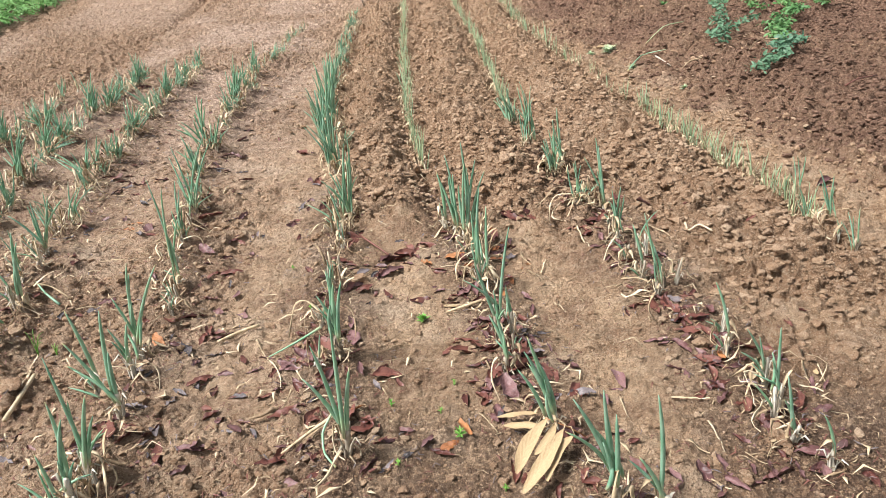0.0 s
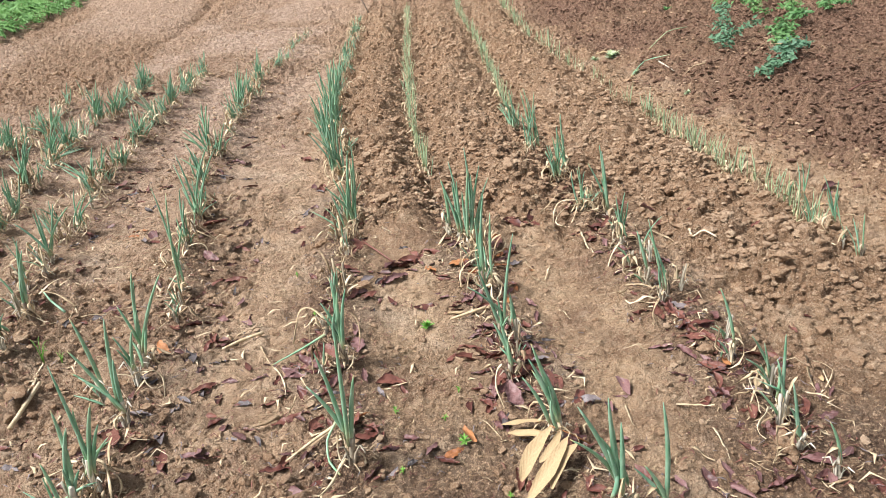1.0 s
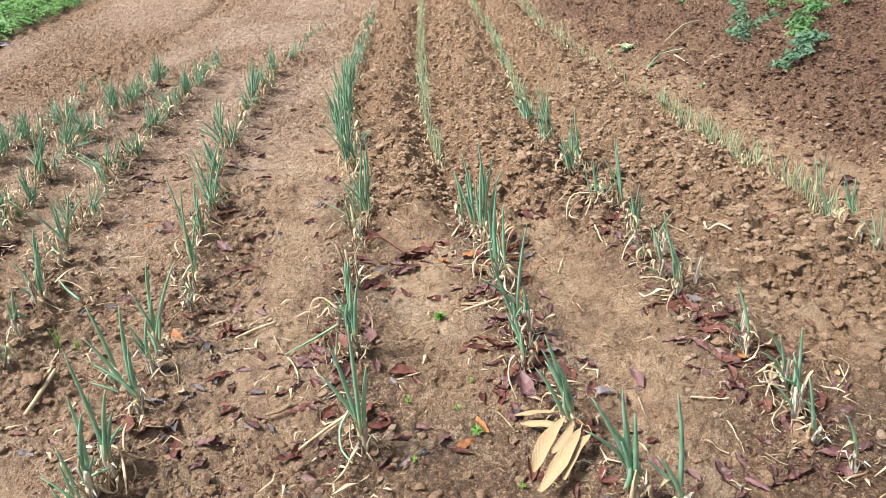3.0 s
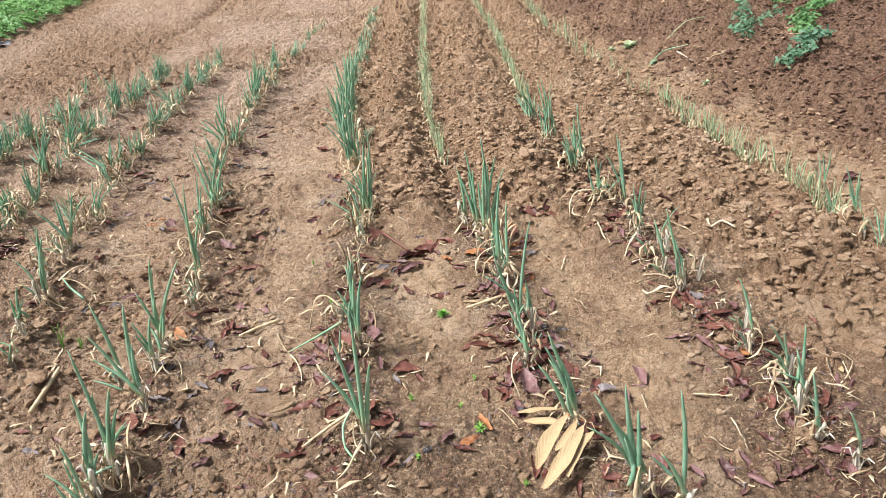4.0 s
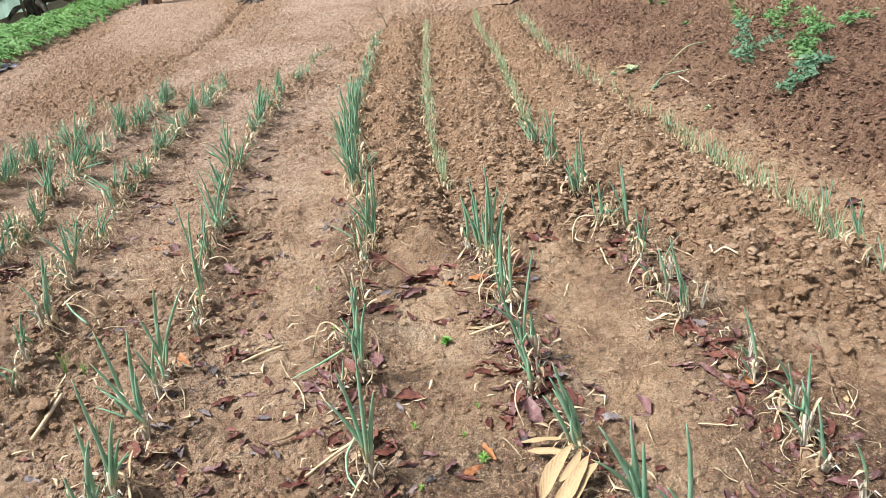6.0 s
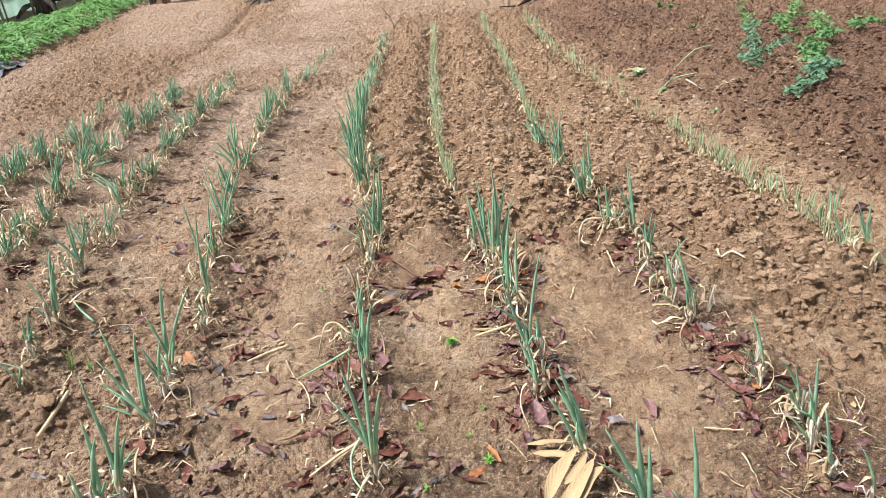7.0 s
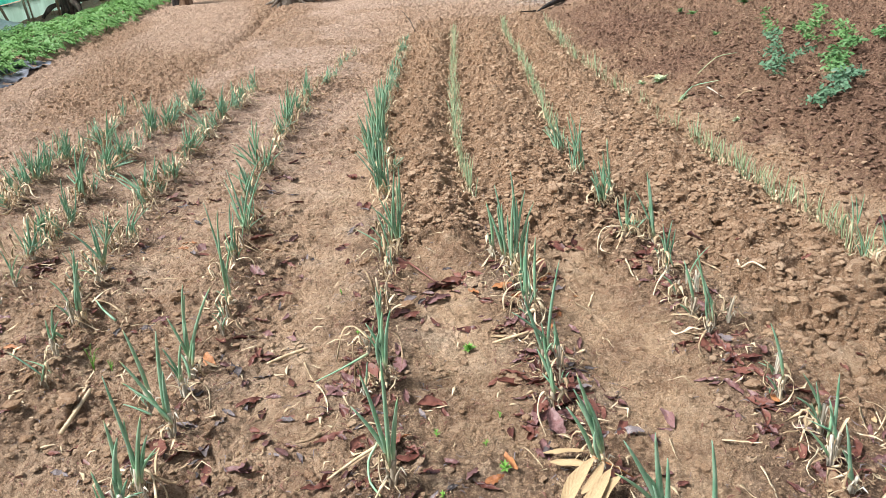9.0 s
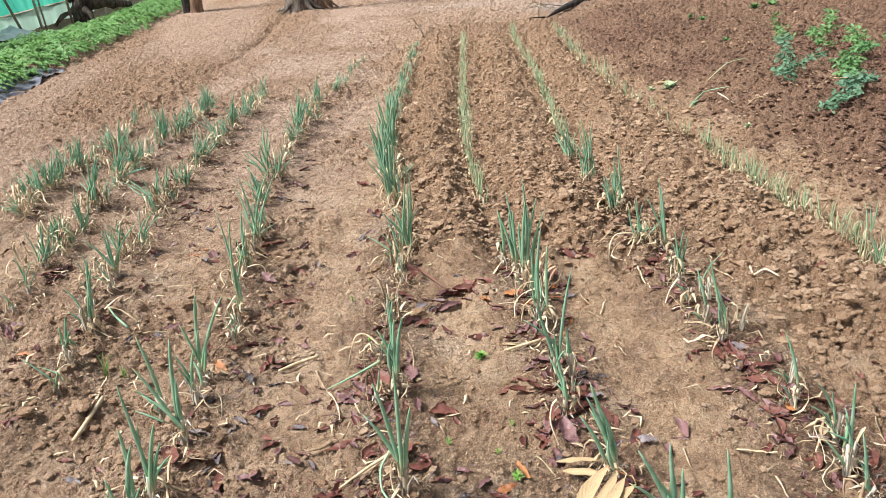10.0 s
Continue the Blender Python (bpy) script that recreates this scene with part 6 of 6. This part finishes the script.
CROPS = [crop_shape(k) for k in range(6)]
crop_first = 0
for off, begin, end in ((0.10, 7.0, 27), (0.40, 7.0, 27), (0.70, 7.0, 27), (1.12, 11.6, 22), (1.4, 12.2, 14.5)):
    y = begin
    while y < end:
        x = float(BED_EDGE(y)) - off + uni(-0.06, 0.06)
        if y > 0:
            s = uni(0.8, 1.1) * (max(0.6, 1.1 - 0.06 * (y - 10)) if off > 1 else 1.0)
            m = pose(x, y + uni(-0.05, 0.05), form_at(x, y) + 0.01, uni(-8, 8), uni(-8, 8), uni(0, 360))
            if crop_first < 6:
                CROPS[crop_first].matrix_basis = m @ Matrix.Scale(s, 4)
                crop_first += 1
            else:
                ob = copy_thing(CROPS[dice_box.randrange(6)], m)
                ob.scale = (s, s, s)
        y += 0.36


def film_material():
    s = Mat("black_film", 0.5, 0.4)
    s.bump(s.noise(18, 4, 0.6), 0.6, 0.03)
    # Blue-grey patches are highlights of the crumpled black film, painted into its colour.
    return s.colour(s.ramp(s.noise(5, 4), (0.4, (0.03, 0.03, 0.036)), (0.53, (0.11, 0.12, 0.15)), (0.72, (0.30, 0.32, 0.38))))


def mulch_film():
    ys = np.arange(5.5, 10.6, 0.05)
    verts, faces = [], []
    cols = 9
    for i, y in enumerate(ys):
        for k in range(cols):
            off = -0.27 + 0.06 * k + (0.07 * value_noise(np.array([y * 2.3]), np.array([3.0]), 5)[0] if k == 0 else 0)
            x = float(BED_EDGE(y)) - off
            z = form_at(x, y) + 0.02 + 0.09 * float(fbm(np.array([x * 7.0]), np.array([y * 5.0]), 3, 77)[0])
            verts.append((x, y, z))
    n = len(verts)
    verts += [(x, y, z - 0.004) for x, y, z in verts]
    for i in range(len(ys) - 1):
        for k in range(cols - 1):
            a = i * cols + k
            faces.append((a, a + cols, a + cols + 1, a + 1))
            faces.append((n + a, n + a + 1, n + a + cols + 1, n + a + cols))
    tagged(new("mulch_film", mesh_from("mulch_film", verts, faces, film_material())), "crumpled black plastic mulch film along the crop bed", "plastic film")


mulch_film()


# ---- net fence behind the bed ----
def net_material(name, a, b, alpha):
    s = Mat(name, 0.55, 0.3)
    s.b.inputs["Alpha"].default_value = alpha
    s.bump(s.noise(7, 4), 0.5, 0.05)
    body = s.ramp(s.noise(2.2, 5, 0.7, (1, 1, 0.4)), (0.35, a), (0.65, b))
    s.thin(body, 0.55)
    return s.colour(body)


M_NET = net_material("teal_net", (0.07, 0.55, 0.44), (0.27, 0.76, 0.65), 0.88)
M_SHEET = net_material("pale_sheet", (0.50, 0.64, 0.56), (0.70, 0.84, 0.77), 0.95)
M_BAMBOO = dry_material("bamboo", (0.13, 0.09, 0.06), (0.26, 0.20, 0.14), (0.38, 0.32, 0.24))


def bark_material(name, a, b, c):
    s = Mat(name, 0.9, 0.2)
    s.bump(s.noise(14, 6, 0.75, (1, 1, 0.22)), 1.0, 0.05)
    return s.colour(s.ramp(s.noise(11, 6, 0.7, (1, 1, 0.25)), (0.32, a), (0.5, b), (0.72, c)))


M_BARK = bark_material("grey_bark", (0.06, 0.05, 0.042), (0.17, 0.14, 0.115), (0.33, 0.28, 0.23))
M_BARK_RED = bark_material("red_bark", (0.10, 0.06, 0.04), (0.25, 0.155, 0.105), (0.40, 0.28, 0.20))
M_CHAR = bark_material("charred_wood", (0.012, 0.011, 0.01), (0.035, 0.03, 0.028), (0.12, 0.10, 0.09))


M_STUMP = bark_material("weathered_root", (0.02, 0.017, 0.015), (0.07, 0.055, 0.045), (0.25, 0.21, 0.17))


def fence_x(y):
    return -9.75 - 0.2 * (y - 15.5)


def net_fence():
    root = tagged(new("net_fence"), "teal garden net fence with pale sheet along its foot", "fence")
    ys = np.arange(9.0, 34.0, 0.2)
    for name, low, top, off, material, say in (("net", 0.48, 1.9, 0.0, M_NET, "sagging teal mesh net"), ("foot_sheet", 0.0, 0.54, 0.05, M_SHEET, "pale grey-green plastic sheet")):
        verts, faces = [], []
        rows = 9
        for i, y in enumerate(ys):
            for k in range(rows):
                z = low + (top - low) * k / (rows - 1) - (0.12 * abs(math.sin(y * 1.3)) if k == rows - 1 else 0)
                x = fence_x(y) + off + 0.10 * float(fbm(np.array([y * 1.7]), np.array([z * 1.2 + off * 50]), 2, 87)[0])
                verts.append((x, y, z + 0.02))
        n = len(verts)
        verts += [(x - 0.006, y, z) for x, y, z in verts]
        for i in range(len(ys) - 1):
            for k in range(rows - 1):
                a = i * rows + k
                faces.append((a, a + rows, a + rows + 1, a + 1))
                faces.append((n + a, n + a + 1, n + a + rows + 1, n + a + rows))
        child(name, mesh_from(name, verts, faces, material), root, say)
    for k, (x, y, dx, dy, h, r) in enumerate(((-9.27, 15.68, -0.12, 0.05, 1.9, 0.028), (-9.2, 15.72, -0.06, 0.0, 1.8, 0.02), (-9.49, 15.36, -0.25, -0.1, 1.1, 0.03), (-8.97, 16.37, -0.02, 0.0, 1.9, 0.03),
                                          (-9.6, 14.3, 0.0, 0.0, 0.5, 0.02), (-10.4, 19.5, 0, 0, 1.9, 0.03), (-10.55, 20.3, 0, 0, 1.9, 0.03), (-11.4, 24, 0, 0, 1.9, 0.03))):
        z = form_at(x, y)
        pts = [Vector((x + dx * t, y + dy * t, z - 0.05 + h * t)) for t in (0, 0.25, 0.5, 0.75, 1)]
        v, f, al = tube(pts, [r, r * 0.95, r * 0.92, r * 0.88, r * 0.85], 8)
        child("pole", mesh_from("pole", v, f, M_BAMBOO, True, along=al), root, "weathered bamboo pole")


net_fence()


def crumpled_sheet(x, y, wide, deep, high):
    """A thin plastic sheet fallen in folds."""
    n = 14
    verts = []
    for layer in (0, 1):
        for i in range(n):
            for j in range(n):
                u, v = i / (n - 1) - 0.5, j / (n - 1) - 0.5
                lift = high * max(0.0, 1 - 4 * (u * u + v * v)) * (0.5 + 1.2 * abs(noise.noise(Vector((u * 6, v * 5, 3.3))))) + 0.03 * noise.noise(Vector((u * 11, v * 13, 1.0)))
                verts.append((u * wide, v * deep, 0.03 + lift - 0.004 * layer))
    faces = []
    for layer in (0, 1):
        for i in range(n - 1):
            for j in range(n - 1):
                a = layer * n * n + i * n + j
                q = (a, a + n, a + n + 1, a + 1)
                faces.append(q[::-1] if layer else q)
    s = Mat("white_plastic", 0.45, 0.4)
    me = mesh_from("plastic_sheet", verts, faces, s.colour(s.ramp(s.noise(6, 4), (0.35, (0.50, 0.58, 0.56)), (0.65, (0.74, 0.80, 0.78)))))
    tagged(new("plastic_sheet", me), "crumpled pale plastic sheet at the fence's foot", "plastic sheet").location = (x, y, form_at(x, y))


crumpled_sheet(-9.3, 14.6, 0.9, 1.1, 0.2)


# ---- trunks, stump and logs ----
def bough(pts, radii, sides, seed, rough=0.12):
    v, f, al = tube([Vector(p) for p in pts], radii, sides)
    off = Vector((seed * 3.1, seed * 1.7, 0))
    out = []
    for i, p in enumerate(v):
        c = Vector(pts[min(i // sides, len(pts) - 1)])
        k = 1 + rough * (noise.noise(Vector((p.x * 9, p.y * 9, p.z * 1.8)) + off) * 1.6 + noise.noise(p * 4 + off) + (0.9 if i % 2 else -0.5) * noise.noise(Vector((i % sides, p.z * 2.2, seed))))
        out.append(c + (p - c) * k)
    return out, f, al


def tree(x, y, stems, say, seed):
    """stems: lean x, lean y, radius, height, foot x, foot y, bark."""
    r = random.Random(seed)
    z = form_at(x, y)
    root = tagged(new("tree"), say, "tree", "trees beyond the field")
    root.location = (x, y, z)
    tops = []
    for lx, ly, rad, high, fx, fy, bark in stems:
        ts = [-0.03, 0.0, 0.03, 0.07, 0.12, 0.2, 0.3, 0.42, 0.55, 0.7, 0.85, 1.0]
        pts = [(fx + lx * t + 0.05 * math.sin(t * 7 + seed), fy + ly * t, high * t) for t in ts]
        radii = [rad * ((1.22 - 4 * max(t, 0)) if t < 0.05 else 1.1 - 0.75 * t) for t in ts]
        v, f, al = bough(pts, radii, 36, seed, 0.16)
        child("trunk", mesh_from("trunk", v, f, bark, True, along=al), root)
        for k in range(6 if rad > 0.15 else 0):
            a = k * 1.05 + r.uniform(-0.3, 0.3)
            out = Vector((math.cos(a), math.sin(a), 0))
            foot = Vector((fx, fy, 0))
            line = [foot + out * rad * 0.7 + Vector((0, 0, 0.34)), foot + out * rad * 1.02 + Vector((0, 0, 0.13)), foot + out * rad * 1.45 + Vector((0, 0, 0.04)), foot + out * rad * r.uniform(1.9, 2.6) + Vector((0, 0, -0.03))]
            v, f, al = bough([tuple(p) for p in line], [rad * 0.2, rad * 0.24, rad * 0.16, rad * 0.05], 10, seed + 40 + k, 0.25)
            child("root", mesh_from("root", v, f, bark, True, along=al), root)
        top = Vector(pts[-1])
        for k in range(4):
            a = k * 1.57 + r.uniform(-0.5, 0.5)
            s = Vector(pts[-3 + (k % 2)])
            e = s + Vector((math.cos(a) * 1.1, math.sin(a) * 1.1, r.uniform(0.8, 1.5)))
            v, f, al = bough([tuple(s), tuple(s.lerp(e, 0.35) + Vector((0, 0, 0.08))), tuple(s.lerp(e, 0.7) + Vector((0, 0, 0.06))), tuple(e)], [rad * 0.38, rad * 0.3, rad * 0.2, rad * 0.07], 9, seed + k)
            child("limb", mesh_from("limb", v, f, bark, True, along=al), root)
            tops += [s.lerp(e, 0.75), e]
        tops.append(top)
    pieces = []
    for k in range(700):
        c = tops[r.randrange(len(tops))] + Vector((r.gauss(0, 0.38), r.gauss(0, 0.38), r.gauss(0.1, 0.3)))
        d = Vector((r.uniform(-1, 1), r.uniform(-1, 1), r.uniform(-0.9, 0.2))).normalized() * r.uniform(0.08, 0.14)
        pieces.append(leaflet(c, c + d, Vector((0, 0, 1)), 0.02, 0.2, 2))
    v, f, al = joined_fast(pieces)
    child("crown", mesh_from("crown", v, f, M_PEA, True, along=al), root, "loose crown of long green leaves")


tree(-3.85, 17.0, ((-0.2, 0.3, 0.26, 4.2, -0.18, -0.15, M_BARK), (0.35, 0.2, 0.20, 3.8, 0.22, 0.12, M_BARK_RED)), "twin-trunked tree with furrowed grey and reddish bark", 3)
tree(-7.15, 18.8, ((-0.5, 0.2, 0.10, 3.6, -0.15, 0.1, M_CHAR), (0.15, 0.2, 0.13, 4.0, 0.10, 0.0, M_BARK_RED)), "young twin-trunked tree, one trunk dark and leaning", 5)


def stump():
    z = form_at(-8.95, 16.55)
    root = tagged(new("stump"), "blackened uprooted tree stump beside the crop bed", "stump")
    root.location = (-9.05, 17.0, z)
    pts = [(0, 0, -0.03), (0.02, 0, 0.12), (-0.05, 0.02, 0.28), (0.0, 0.05, 0.45), (-0.04, 0.02, 0.6), (0.02, 0.05, 0.74), (0, 0, 0.8)]
    v, f, al = bough(pts, [0.2, 0.18, 0.17, 0.16, 0.15, 0.1, 0.03], 22, 9, 0.6)
    child("body", mesh_from("body", v, f, M_STUMP, True, along=al), root)
    for k, (a, b, c, r0) in enumerate((
            ((0.1, 0.1, 0.4), (0.3, 0.7, 0.42), (0.35, 1.7, 0.2), 0.13), ((0.0, 0.2, 0.55), (0.25, 0.6, 0.65), (0.35, 1.0, 0.45), 0.07), ((-0.1, -0.1, 0.5), (-0.35, -0.3, 0.8), (-0.5, -0.4, 0.75), 0.06),
            ((0.02, 0.0, 0.6), (0.05, 0.1, 0.95), (0.2, 0.2, 1.15), 0.07), ((-0.08, 0.0, 0.55), (-0.2, -0.05, 0.95), (-0.12, 0.0, 1.25), 0.06), ((0.05, -0.05, 0.3), (0.3, -0.3, 0.35), (0.45, -0.4, 0.05), 0.06),
            ((-0.05, -0.1, 0.25), (-0.25, -0.35, 0.3), (-0.4, -0.5, 0.02), 0.055), ((0.08, 0.1, 0.6), (0.3, 0.3, 0.9), (0.5, 0.5, 0.8), 0.045))):
        line = bezier(Vector(a), Vector(b), Vector(c), 8)
        v, f, al = bough([tuple(p) for p in line], [r0 * (1.1 - 0.07 * i) for i in range(8)], 12, 20 + k, 0.3)
        child("root", mesh_from("root", v, f, M_STUMP, True, along=al), root)


stump()
stone_v, stone_f = lump_shape(random.Random(44), 2, 0.7)
ob = tagged(new("stone", mesh_from("stone", stone_v * 0.14, [tuple(int(i) for i in q) for q in stone_f], M_HUSK, False)), "pale stone lying behind the crop bed", "stone")
ob.location = (-8.75, 18.1, form_at(-8.75, 18.1) + 0.16)


def log(name, say, pts, radii, material, seed):
    x0, y0 = pts[0][0], pts[0][1]
    z0 = form_at(x0, y0)
    v, f, al = bough([(x - x0, y - y0, h) for x, y, h in pts], radii, 12, seed, 0.25)
    tagged(new(name, mesh_from(name, v, f, material, True, along=al)), say, "log").location = (x0, y0, z0)


log("log", "charred black branch lying at the field's end", [(1.0, 12.45, 0.03), (1.2, 12.95, 0.05), (1.45, 13.5, 0.07), (1.75, 14.1, 0.09), (2.1, 14.8, 0.1), (2.5, 15.6, 0.1)], [0.012, 0.03, 0.05, 0.075, 0.09, 0.085], M_CHAR, 4)
log("log", "thin charred branch lying beside a larger one", [(0.98, 12.5, 0.03), (0.75, 12.46, 0.04), (0.5, 12.42, 0.02)], [0.010, 0.007, 0.003], M_CHAR, 6)
log("twig", "bent dry stick standing at the row's end", [(-0.9, 11.4, -0.02), (-0.95, 11.42, 0.12), (-1.05, 11.45, 0.26), (-1.1, 11.46, 0.3)], [0.006, 0.006, 0.005, 0.003], M_BARK, 8)
for k in range(6):
    a = uni(0, 3.1)
    x, y = 0.95 + uni(-0.25, 0.35), 13.9 + uni(-0.5, 0.5)
    d = (math.cos(a) * 0.3, math.sin(a) * 0.3)
    log("twig", "grey burnt twig in an ash heap", [(x - d[0], y - d[1], 0.03), (x, y, 0.08 + 0.02 * k % 0.1), (x + d[0], y + d[1], 0.04)], [0.007, 0.009, 0.005], M_BAMBOO, 30 + k)
